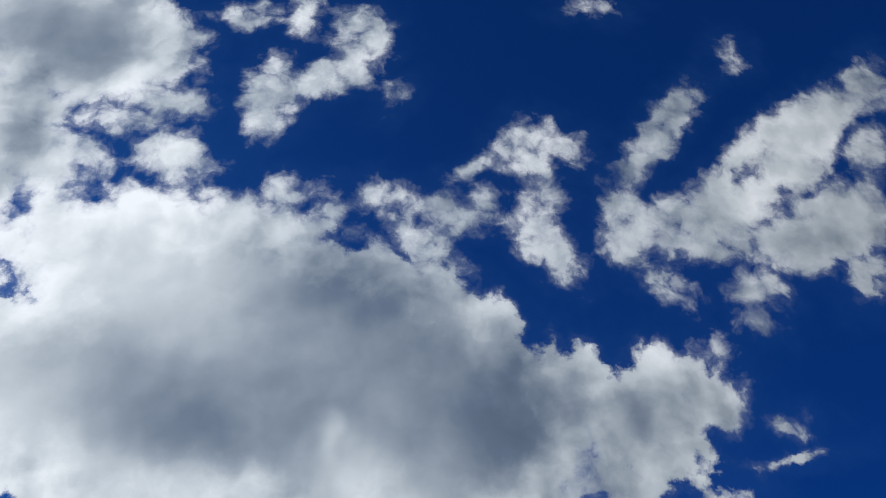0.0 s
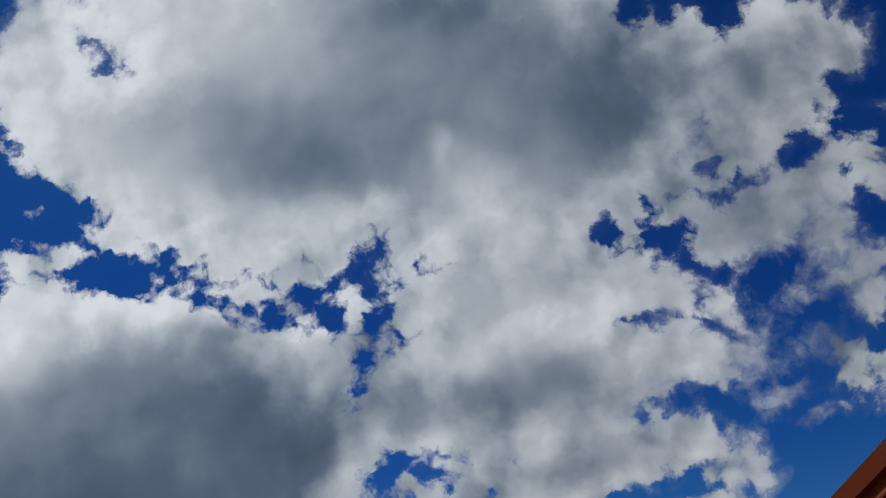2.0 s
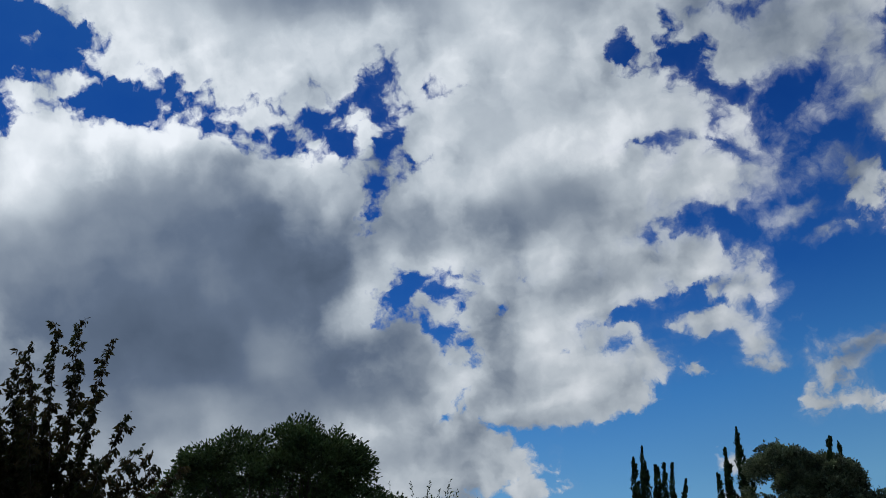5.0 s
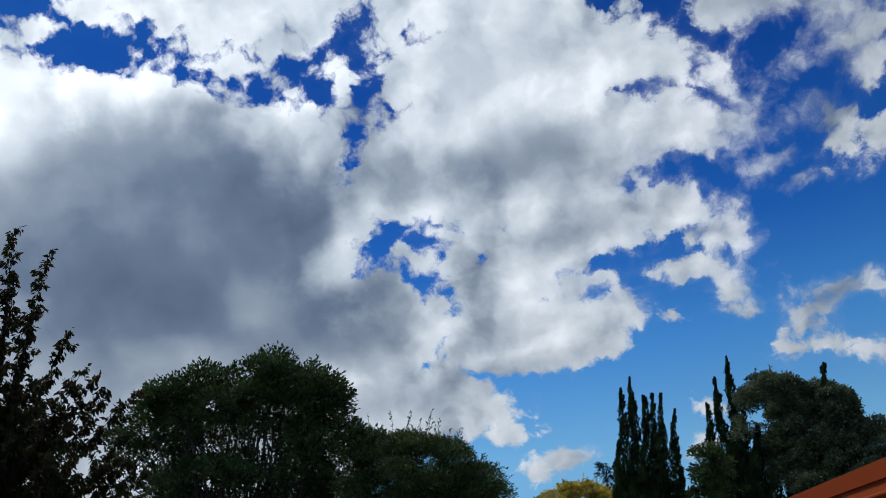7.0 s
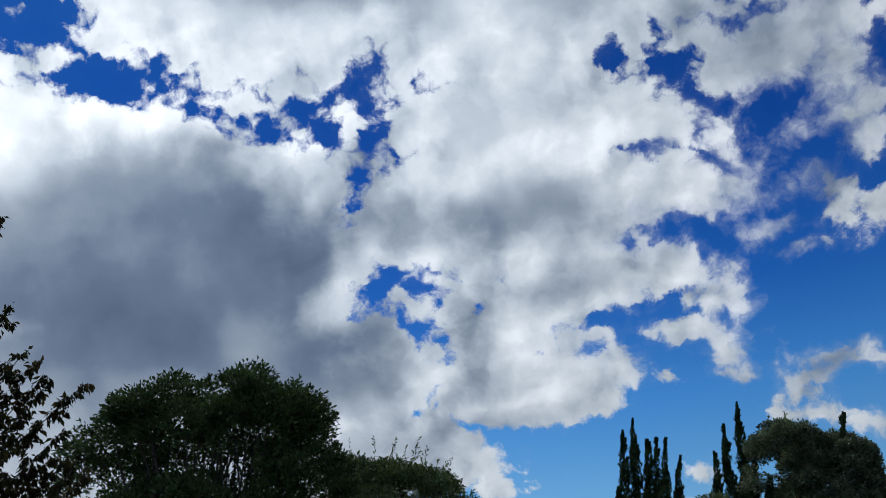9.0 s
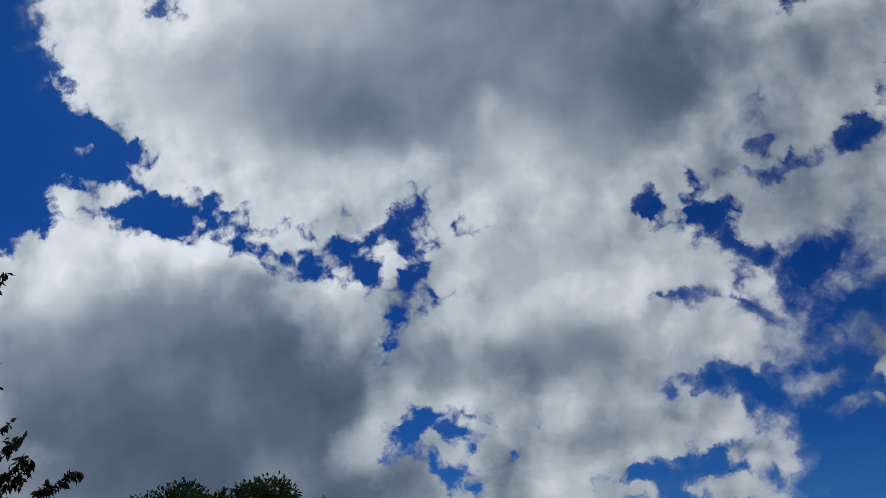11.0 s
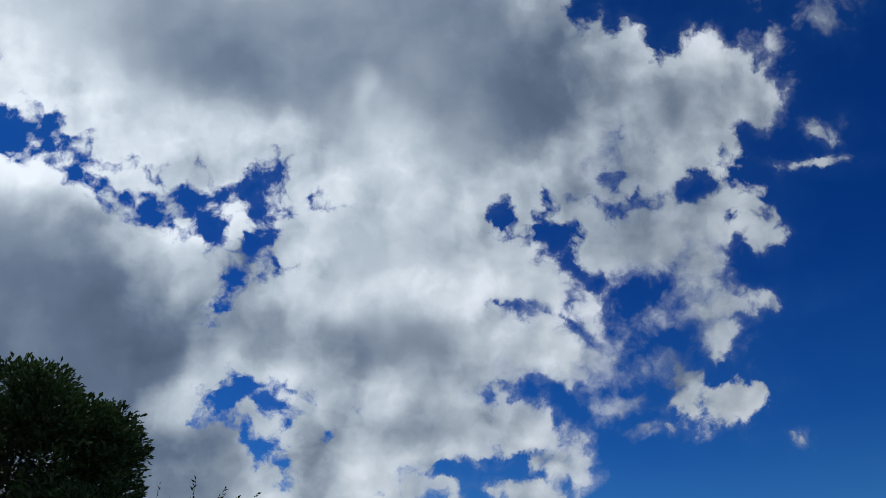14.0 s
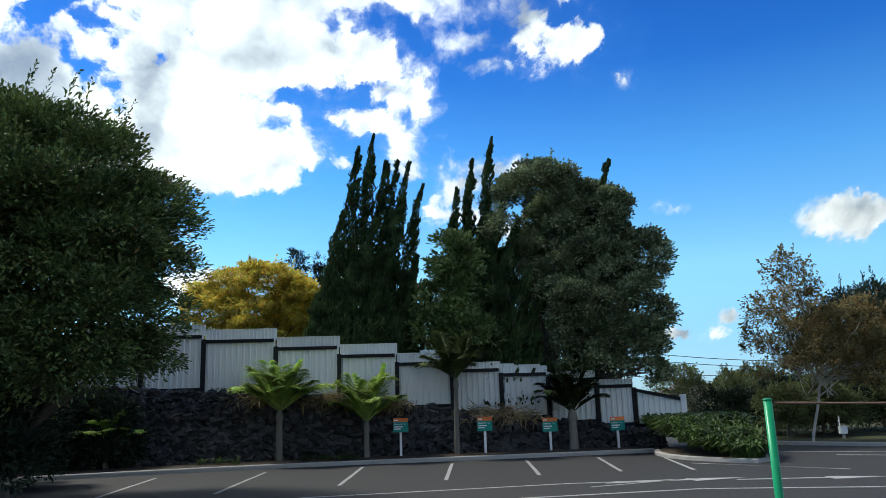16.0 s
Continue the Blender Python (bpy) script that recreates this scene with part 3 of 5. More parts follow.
M_ASPHALT = surface("asphalt", (0.012, 0.012, 0.012), (0.032, 0.031, 0.030), 0.22, 38, 0.85, bump=0.5, depth=0.01, stains=0.5)
M_GRASS = surface("dry_grass_ground", (0.015, 0.020, 0.007), (0.045, 0.050, 0.020), 0.6, 30, 0.95, bump=0.6, depth=0.03)
M_SOIL = surface("bark_mulch", (0.018, 0.014, 0.010), (0.06, 0.045, 0.032), 1.5, 40, 0.95, bump=0.8, depth=0.03)
M_CONCRETE = surface("kerb_concrete", (0.180, 0.171, 0.158), (0.343, 0.329, 0.306), 1.6, 50, 0.85, bump=0.4)
M_LINE = surface("worn_road_paint", (0.061, 0.060, 0.058), (0.313, 0.306, 0.292), 3.0, 22, 0.7, bump=0.3)
M_STONE = surface("dark_basalt", (0.009, 0.009, 0.011), (0.064, 0.064, 0.068), 3.5, 24, 0.85, bump=0.9, depth=0.03, spread=0.7)
# Wall core: the shade between the stones is put into its dark colour
M_SHADED_CORE = surface("shadowed_rubble", (0.012, 0.012, 0.012), (0.04, 0.04, 0.04), 2.5, 30, 0.95, bump=0.6, depth=0.03)
M_SHEET = surface("weathered_white_sheet_steel", (0.70, 0.72, 0.70), (0.90, 0.90, 0.87), 0.9, 28, 0.5, 0.0, 0.12, stains=0.6, spread=0.08, stretch=(1, 1, 0.25))
M_BLACK = surface("black_painted_timber", (0.006, 0.007, 0.008), (0.018, 0.019, 0.021), 3, 50, 0.7, bump=0.3, gloss=0.12)
M_TERRACOTTA = surface("terracotta_coated_steel", (0.29, 0.046, 0.011), (0.37, 0.066, 0.015), 1.2, 90, 0.5, 0.0, 0.08, depth=0.003, spread=0.03, stains=0.45, gloss=0.04)
M_SOFFIT = surface("dark_soffit_board", (0.012, 0.012, 0.014), (0.026, 0.025, 0.027), 1.5, 60, 0.75, bump=0.15)
M_WHITE = surface("white_painted_post", (0.62, 0.63, 0.64), (0.80, 0.80, 0.80), 5, 60, 0.5, bump=0.1)
M_ORANGE = surface("orange_sign_film", (0.62, 0.15, 0.03), (0.75, 0.20, 0.05), 4, 60, 0.45, bump=0.05)
M_TEAL = surface("teal_sign_film", (0.0, 0.16, 0.13), (0.01, 0.22, 0.18), 4, 60, 0.45, bump=0.05)
M_GREEN = surface("green_gloss_paint", (0.0, 0.20, 0.075), (0.01, 0.28, 0.11), 6, 70, 0.32, bump=0.08, depth=0.003)
M_ROPE = surface("weathered_cable", (0.07, 0.045, 0.03), (0.17, 0.11, 0.075), 20, 120, 0.8, bump=0.5, depth=0.004)
M_BARK = surface("grey_brown_bark", (0.035, 0.028, 0.022), (0.12, 0.10, 0.085), 4, 35, 0.9, bump=0.8, depth=0.03, stretch=(1, 1, 0.3))
M_BIRCHBARK = surface("pale_birch_bark", (0.10, 0.09, 0.08), (0.36, 0.34, 0.31), 7, 40, 0.8, bump=0.4, stretch=(1, 1, 2.5))
M_PALMBARK = surface("ringed_palm_bark", (0.060, 0.057, 0.048), (0.180, 0.168, 0.144), 6, 45, 0.85, bump=0.5, stretch=(1, 1, 3))
M_ROOF = surface("grey_tile_roof", (0.07, 0.065, 0.06), (0.15, 0.14, 0.13), 2, 25, 0.85)
M_BRICKWALL = surface("brown_rendered_wall", (0.12, 0.065, 0.05), (0.20, 0.12, 0.09), 2, 30, 0.85)
M_WIRE = surface("power_cable", (0.02, 0.02, 0.022), (0.04, 0.04, 0.04), 5, 60, 0.6)
M_PANE = surface("dark_window_glass", (0.02, 0.025, 0.03), (0.04, 0.05, 0.06), 1, 10, 0.1)

L_POHU = foliage("leathery_grey_green_leaves", [(0.048, 0.076, 0.037), (0.118, 0.152, 0.072), (0.252, 0.282, 0.162), (0.077, 0.106, 0.048)], 0.42, 0.1)
L_DOME = foliage("deep_green_leaves", [(0.028, 0.055, 0.019), (0.065, 0.105, 0.033), (0.114, 0.162, 0.057), (0.050, 0.081, 0.027)], 0.45, 0.1)
L_LEFT = foliage("mid_green_leaves", [(0.028, 0.061, 0.028), (0.065, 0.118, 0.047), (0.163, 0.206, 0.064), (0.048, 0.085, 0.036), (0.222, 0.142, 0.053)], 0.5, 0.1)
L_CYP = foliage("dense_cypress_scales", [(0.019, 0.036, 0.015), (0.041, 0.070, 0.026), (0.081, 0.113, 0.041)], 0.7, 0.1)
L_GOLD = foliage("golden_leaves", [(0.572, 0.397, 0.055), (0.687, 0.514, 0.083), (0.343, 0.385, 0.083), (0.630, 0.359, 0.048), (0.275, 0.333, 0.083)], 0.55, 0.5)
L_MAG = foliage("glossy_broad_leaves", [(0.055, 0.104, 0.031), (0.119, 0.181, 0.055), (0.181, 0.237, 0.097), (0.070, 0.112, 0.042)], 0.35, 0.25)
L_CHERRY = foliage("turning_cherry_leaves", [(0.028, 0.038, 0.014), (0.05, 0.058, 0.018), (0.07, 0.05, 0.02), (0.035, 0.042, 0.016)], 0.5, 0.3)
L_BIRCH = foliage("autumn_birch_leaves", [(0.203, 0.155, 0.068), (0.149, 0.149, 0.068), (0.243, 0.155, 0.061), (0.108, 0.121, 0.061)], 0.55, 0.35)
# Needle colour of the conifers; the added shade-fill shrubs use it as painted shade
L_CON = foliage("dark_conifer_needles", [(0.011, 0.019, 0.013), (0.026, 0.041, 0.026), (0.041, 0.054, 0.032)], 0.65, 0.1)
L_BUSH = foliage("olive_bush_leaves", [(0.070, 0.091, 0.035), (0.140, 0.161, 0.070), (0.105, 0.112, 0.042)], 0.55, 0.25)
L_PALM = foliage("palm_leaflets", [(0.144, 0.272, 0.057), (0.315, 0.458, 0.117), (0.433, 0.519, 0.144), (0.227, 0.315, 0.088)], 0.4, 0.3)
L_PALM_DULL = foliage("dull_palm_leaflets", [(0.058, 0.081, 0.029), (0.098, 0.124, 0.046), (0.143, 0.156, 0.065)], 0.45, 0.2)
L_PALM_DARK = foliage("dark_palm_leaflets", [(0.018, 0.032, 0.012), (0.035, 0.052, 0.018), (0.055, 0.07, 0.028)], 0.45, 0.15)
L_DRY = foliage("dry_fronds", [(0.280, 0.210, 0.112), (0.392, 0.308, 0.182), (0.196, 0.140, 0.070)], 0.7, 0.2)
L_LILY = foliage("strap_leaves", [(0.029, 0.054, 0.014), (0.057, 0.093, 0.025), (0.086, 0.122, 0.036)], 0.4, 0.25)

# ---- builders ----
def part(name, bm, mat, parent=None, label=""):
    """Links a bmesh as one mesh object under a thing or a part."""
    me = bpy.data.meshes.new(name)
    bm.to_mesh(me)
    bm.free()
    me.materials.append(mat)
    ob = new(name, me)
    if parent is not None:
        ob.parent = parent
    if label:
        tagged(ob, label)
    return ob


def flat_part(name, verts, faces, mat, parent=None, label="", shade=False):
    """The same from arrays: verts (n, 3), faces (m, k) all of one size."""
    verts, faces = np.asarray(verts, dtype=np.float32), np.asarray(faces, dtype=np.int32)
    me = bpy.data.meshes.new(name)
    k = faces.shape[1]
    me.vertices.add(len(verts))
    me.vertices.foreach_set("co", verts.ravel())
    me.loops.add(faces.size)
    me.loops.foreach_set("vertex_index", faces.ravel())
    me.polygons.add(len(faces))
    me.polygons.foreach_set("loop_start", np.arange(0, faces.size, k, dtype=np.int32))
    me.polygons.foreach_set("use_smooth", np.full(len(faces), shade, dtype=bool))
    me.update(calc_edges=True)
    me.materials.append(mat)
    ob = new(name, me)
    if parent is not None:
        ob.parent = parent
    if label:
        tagged(ob, label)
    return ob


def thing(name, place, label, category, group="", kind="", turn=0):
    e = new(name)
    e.matrix_world = pose(*place, 0, 0, turn)
    return tagged(e, label, category, group, kind)


def box(bm, centre, size, bevel=0.0, turn=0.0):
    made = bmesh.ops.create_cube(bm, size=1.0, matrix=pose(*centre, 0, 0, turn) @ Matrix.Diagonal((*size, 1)))
    if bevel:
        edges = {e for v in made["verts"] for e in v.link_edges}
        bmesh.ops.bevel(bm, geom=list(edges), offset=bevel, segments=2, affect="EDGES", profile=0.6)


def box_part(name, centre, size, mat, parent=None, label="", bevel=0.0, turn=0.0):
    bm = bmesh.new()
    box(bm, centre, size, bevel, turn)
    return part(name, bm, mat, parent, label)


def tube_arrays(points, radii, sides=7):
    """A tapered tube along points."""
    pts = np.asarray(points, dtype=float)
    along = np.gradient(pts, axis=0)
    along /= np.linalg.norm(along, axis=1)[:, None] + 1e-9
    ref = np.array([0.31, 0.95, 0.02])
    verts, faces = [], []
    for p, d, r in zip(pts, along, radii):
        a = np.cross(d, ref)
        a /= np.linalg.norm(a) + 1e-9
        b = np.cross(d, a)
        for k in range(sides):
            g = 2 * math.pi * k / sides
            verts.append(p + r * (a * math.cos(g) + b * math.sin(g)))
    for i in range(len(pts) - 1):
        for k in range(sides):
            j = (k + 1) % sides
            faces.append((i * sides + k, i * sides + j, (i + 1) * sides + j, (i + 1) * sides + k))
    return verts, faces


def merge(pieces):
    verts, faces, n = [], [], 0
    for v, f in pieces:
        verts.append(np.asarray(v, dtype=float))
        faces.append(np.asarray(f, dtype=int) + n)
        n += len(v)
    return np.concatenate(verts), np.concatenate(faces)


def leaf_mesh(rng, places, ways, length, width, flat=0.5, droop=0.0, face=None):
    """Folded lance-shaped leaves at places, pointing along ways: two faces over a raised midrib each."""
    n = len(places)
    d = ways + rng.normal(0, flat, (n, 3)) - np.array([0, 0, droop])
    d /= np.linalg.norm(d, axis=1)[:, None] + 1e-9
    s = np.cross(d, rng.normal(0, 1, (n, 3)) if face is None else face + rng.normal(0, 0.3, (n, 3)))
    s /= np.linalg.norm(s, axis=1)[:, None] + 1e-9
    up = np.cross(s, d)
    size = rng.uniform(0.65, 1.3, (n, 1))
    l, w = length * size, width * size
    base, tip = places, places + d * l
    mid = places + d * l * 0.5
    v = np.stack([base, mid + s * w * 0.5 + up * w * 0.18, tip - up * l * 0.08, mid - s * w * 0.5 + up * w * 0.18], 1).reshape(-1, 3)
    f = np.arange(n * 4).reshape(-1, 4)
    return v, f


def limb(rng, a, b, r0, r1, bow=0.12, n=6):
    a, b = np.asarray(a, float), np.asarray(b, float)
    t = np.linspace(0, 1, n)[:, None]
    l = np.linalg.norm(b - a)
    off = rng.normal(0, bow * l, 3)
    pts = a + (b - a) * t + off * (t * (1 - t))
    pts[1:-1] += rng.normal(0, 0.015 * l, (n - 2, 3))
    return tube_arrays(pts, np.linspace(r0, r1, n), 6 if r0 > 0.05 else 4)


def tree(name, place, lobes, label, leaf, bark, seed, clumps=260, leaves=70, leaf_size=(0.16, 0.07), clump=0.45,
         trunk=0.28, fork=0.3, limbs=26, twigs=80, shell=0.75, droop=0.15, spread=0.8, lift=0.35, stems=1, group="", sprigs=0.0, under=-0.55, layer=0.72):
    """A tree: trunk with limbs that reach into the crown, and a crown of many leaf clumps spread over uneven lobes.
    lobes: (x, y, z, rx, ry, rz) from the foot of the trunk."""
    rng = np.random.default_rng(seed)
    root = thing(name, place, label, "tree", group)
    lobes = np.asarray(lobes, float)
    weight = (lobes[:, 3] * lobes[:, 4] * lobes[:, 5]) ** 0.67
    pick = rng.choice(len(lobes), clumps, p=weight / weight.sum())
    way = rng.normal(0, 1, (clumps, 3))
    way /= np.linalg.norm(way, axis=1)[:, None]
    way[:, 2] = np.where(way[:, 2] < under, np.abs(way[:, 2]) * 0.8, way[:, 2])
    way /= np.linalg.norm(way, axis=1)[:, None]
    deep = np.where(rng.random(clumps) < shell, rng.uniform(0.74, 0.94, clumps), rng.uniform(0.3, 0.85, clumps))
    centres = lobes[pick, :3] + way * lobes[pick, 3:] * deep[:, None]
    out = way / lobes[pick, 3:]
    out /= np.linalg.norm(out, axis=1)[:, None]
    out = out + np.array([0, 0, lift])
    out /= np.linalg.norm(out, axis=1)[:, None]
    sizes = clump * rng.uniform(0.55, 1.35, clumps)
    count = np.maximum(8, (leaves * (sizes / clump) ** 2).astype(int))
    idx = np.repeat(np.arange(clumps), count)
    off = rng.normal(0, 1, (len(idx), 3))
    off /= np.linalg.norm(off, axis=1)[:, None]
    off[:, 2] = np.where((off[:, 2] < -0.25) & (rng.random(len(idx)) < 0.7), -off[:, 2], off[:, 2])
    off *= rng.uniform(0.5, 1.0, (len(idx), 1)) * np.array([0.95, 0.95, layer])
    places = centres[idx] + off * sizes[idx][:, None] + out[idx] * (rng.uniform(0, 0.25, len(idx)) * sizes[idx])[:, None]
    ways = out[idx] * 0.7 + off * 1.1
    pieces = [leaf_mesh(rng, places, ways, *leaf_size, flat=0.45, droop=droop, face=off + out[idx] * 0.4 + np.array([0, 0, 0.5]))]
    if sprigs:
        # single shoots that stand out of the crown's outline
        top = rng.choice(clumps, int(clumps * sprigs))
        per = 22
        t = np.tile(np.linspace(0, 1, per), len(top))
        i = np.repeat(top, per)
        side = rng.normal(0, 0.18, (len(top), 3))
        stem = out[i] + np.repeat(side, per, 0) + np.array([0, 0, 0.3])
        p = centres[i] + stem * (sizes[i] * (0.25 + 0.8 * t))[:, None]
        w = rng.normal(0, 1, (len(i), 3)) * 0.7 + stem
        pieces.append(leaf_mesh(rng, p, w, *leaf_size, flat=0.3, droop=droop))
    flat_part("crown", *merge(pieces), leaf, root)
    # wood
    wood = []
    heart = np.average(lobes[:, :3], axis=0, weights=weight)
    low = min(lobes[:, 2] - lobes[:, 5])
    high = np.array([heart[0] * 0.5, heart[1] * 0.5, max(0.8, low + fork * (heart[2] - low))])
    for k in range(stems):
        shift = rng.normal(0, 0.35, 3) * (stems > 1)
        shift[2] = 0
        foot = np.array([0, 0, -0.15]) + shift * 0.4
        wood.append(limb(rng, foot, high + shift * 2.2, trunk / math.sqrt(stems), trunk * 0.6 / math.sqrt(stems), 0.05, 8))
    ends = rng.choice(clumps, limbs, replace=False)
    mids = []
    for e in ends:
        start = high + rng.normal(0, 0.25, 3) * (1 + (stems > 1)) - np.array([0, 0, rng.uniform(0, 0.25) * high[2]])
        stop = high + (centres[e] - high) * 0.92
        wood.append(limb(rng, start, stop, trunk * rng.uniform(0.22, 0.42), 0.015, 0.14, 7))
        mids.append((start, stop))
    for k in range(twigs):
        a, b = mids[rng.integers(len(mids))]
        t = rng.uniform(0.35, 0.9)
        start = a + (b - a) * t
        near = np.argsort(np.linalg.norm(centres - start, axis=1))[rng.integers(0, 6)]
        wood.append(limb(rng, start, centres[near], 0.028, 0.008, 0.12, 4))
    flat_part("trunk", *merge(wood), bark, root, shade=True)
    return root

# ---- ground, kerbs and road markings ----
def ground_sheet():
    xs = np.concatenate([[-2500, -400, -120], np.linspace(-60, 80, 57), [160, 500, 2500]])
    ys = np.concatenate([[-2500, -400, -120], np.linspace(-60, 90, 61), [180, 500, 2500]])
    verts = [(x, y, 0.0) for y in ys for x in xs]
    w = len(xs)
    faces = [(j * w + i, j * w + i + 1, (j + 1) * w + i + 1, (j + 1) * w + i) for j in range(len(ys) - 1) for i in range(w - 1)]
    tagged(flat_part("ground", verts, faces, M_ASPHALT), "dark worn asphalt of a car park and street", "ground", kind="structure")


ground_sheet()


def kerb_y(x):
    return float(np.interp(x, [-40, -16, -11.2, -8.6, -6.6, -4.9, -2.5, 0, 2.3, 4.5, 6.3], [14, 18.5, 20.4, 21.3, 21.9, 22.3, 22.75, 23.0, 23.3, 23.6, 24.0]))


def strip(name, path, width, height, mat, label, category, z=0.0, lip=0.02):
    """A kerb: a bar with a rounded edge laid along a path."""
    pts = [Vector((*p, 0)) for p in path]
    verts, faces = [], []
    profile = [(0, -0.1), (0, height - lip), (lip, height), (width, height), (width, -0.1)]
    for i, p in enumerate(pts):
        d = (pts[min(i + 1, len(pts) - 1)] - pts[max(i - 1, 0)]).normalized()
        n = Vector((-d.y, d.x, 0))
        verts += [tuple(p + n * a + Vector((0, 0, b + z))) for a, b in profile]
    k = len(profile)
    for i in range(len(pts) - 1):
        faces += [(i * k + j, (i + 1) * k + j, (i + 1) * k + j + 1, i * k + j + 1) for j in range(k - 1)]
    return tagged(flat_part(name, verts, faces, mat), label, category, kind="structure")


kerb_path = [(x, kerb_y(x)) for x in np.linspace(-40, 6.3, 60)]
strip("kerb", kerb_path, 0.16, 0.12, M_CONCRETE, "pale concrete kerb along the planted bed", "kerb")
bay_path = [(6.3, 24.0), (6.0, 22.8), (5.95, 21.6), (6.2, 20.4), (6.8, 19.3), (7.4, 18.75), (7.85, 19.1), (8.25, 20.2), (8.75, 22.2), (9.4, 25), (10.2, 29)]
strip("kerb_2", bay_path, 0.16, 0.10, M_CONCRETE, "pale concrete kerb round the lily bed", "kerb")


def bed(name, front, back, z, mat, label):
    """A planted bed between two lines, gently heaped."""
    rng = np.random.default_rng(11)
    n, m = len(front), 7
    verts, faces = [], []
    for (fx, fy), (bx, by) in zip(front, back):
        for j in range(m):
            t = j / (m - 1)
            verts.append((fx + (bx - fx) * t, fy + (by - fy) * t, z + 0.05 * math.sin(t * math.pi) + rng.uniform(-0.015, 0.015)))
    for i in range(n - 1):
        faces += [(i * m + j, (i + 1) * m + j, (i + 1) * m + j + 1, i * m + j + 1) for j in range(m - 1)]
    return tagged(flat_part(name, verts, faces, mat), label, "ground", kind="structure")


bed("ground_2", [(x, kerb_y(x) + 0.15) for x in np.linspace(-40, 6.2, 60)], [(x, kerb_y(x) + 2.6) for x in np.linspace(-40, 6.2, 60)], 0.085,
    M_SOIL, "dark mulched bed at the foot of the wall")
bed("ground_3", bay_path, [(9.5 + 0.05 * i, 25.5 + 0.3 * i) for i in range(len(bay_path))], 0.09, M_SOIL, "dark soil under the lily bed")


def painted(name, a, b, width, label="worn white parking line on asphalt"):
    a, b = Vector((*a, 0)), Vector((*b, 0))
    d = (b - a).normalized()
    n = Vector((-d.y, d.x, 0)) * width / 2
    bm = bmesh.new()
    rng = random.Random(round(a.x * 100))
    k = 14
    rows = []
    for i in range(k + 1):
        p = a + (b - a) * (i / k)
        rows.append([bm.verts.new(p + n * rng.uniform(0.85, 1.05) + Vector((0, 0, 0.006))), bm.verts.new(p - n * rng.uniform(0.85, 1.05) + Vector((0, 0, 0.006)))])
    for r, s in zip(rows, rows[1:]):
        bm.faces.new((r[0], r[1], s[1], s[0]))
    made = bmesh.ops.extrude_face_region(bm, geom=bm.faces[:])
    bmesh.ops.translate(bm, vec=(0, 0, -0.005), verts=[v for v in made["geom"] if isinstance(v, bmesh.types.BMVert)])
    return tagged(part(name, bm, M_LINE), label, "road marking", "parking lines", "structure")


for top, end in (((-10.3, 19.3), (-9.6, 15.2)), ((-7.6, 20.2), (-7.05, 15.6)), ((-4.95, 20.9), (-4.7, 15.6)), ((-2.43, 21.75), (-2.35, 16.5)),
                 ((0.06, 21.95), (-0.1, 17.0)), ((2.19, 22.3), (1.99, 17.5)), ((4.27, 22.5), (3.87, 17.7)), ((5.94, 21.6), (5.45, 17.5))):
    painted("parking_line", top, end, 0.09)
for a, b, w in (((-2.8, 14.35), (2.25, 15.35), 0.1), ((2.25, 15.35), (4.9, 15.5), 0.1), ((-0.6, 12.9), (4.4, 13.75), 0.12), ((4.4, 13.75), (12, 12.2), 0.12),
                ((2.6, 14.6), (4.5, 15.45), 0.1)):
    painted("road_line", a, b, w, "worn white lane line on asphalt")
for a, b in (((10.2, 20.6), (18, 15.0)), ((9.4, 22.4), (22, 16.3))):
    painted("road_line", a, b, 0.12, "white edge line of the street")
for i in range(5):
    painted("hatch_line", (6.0 + 0.3 * i, 19.4 - 0.35 * i), (7.2 + 0.3 * i, 17.9 - 0.35 * i), 0.08, "thin white hatching beside the lily bed")


def arrow(name, x, y, turn):
    bm = bmesh.new()
    shape = [(-1.5, -0.07), (0.2, -0.07), (0.2, -0.28), (1.3, 0), (0.2, 0.28), (0.2, 0.07), (-1.5, 0.07)]
    face = bm.faces.new([bm.verts.new((a, b, 0.006)) for a, b in shape])
    made = bmesh.ops.extrude_face_region(bm, geom=[face])
    bmesh.ops.translate(bm, vec=(0, 0, -0.005), verts=[v for v in made["geom"] if isinstance(v, bmesh.types.BMVert)])
    ob = tagged(part(name, bm, M_LINE), "worn white arrow painted on asphalt", "road marking", "arrows", "structure")
    ob.matrix_world = pose(x, y, 0, 0, 0, turn)


arrow("road_arrow", 4.5, 15.35, 5)
arrow("road_arrow", 7.0, 14.95, -6)

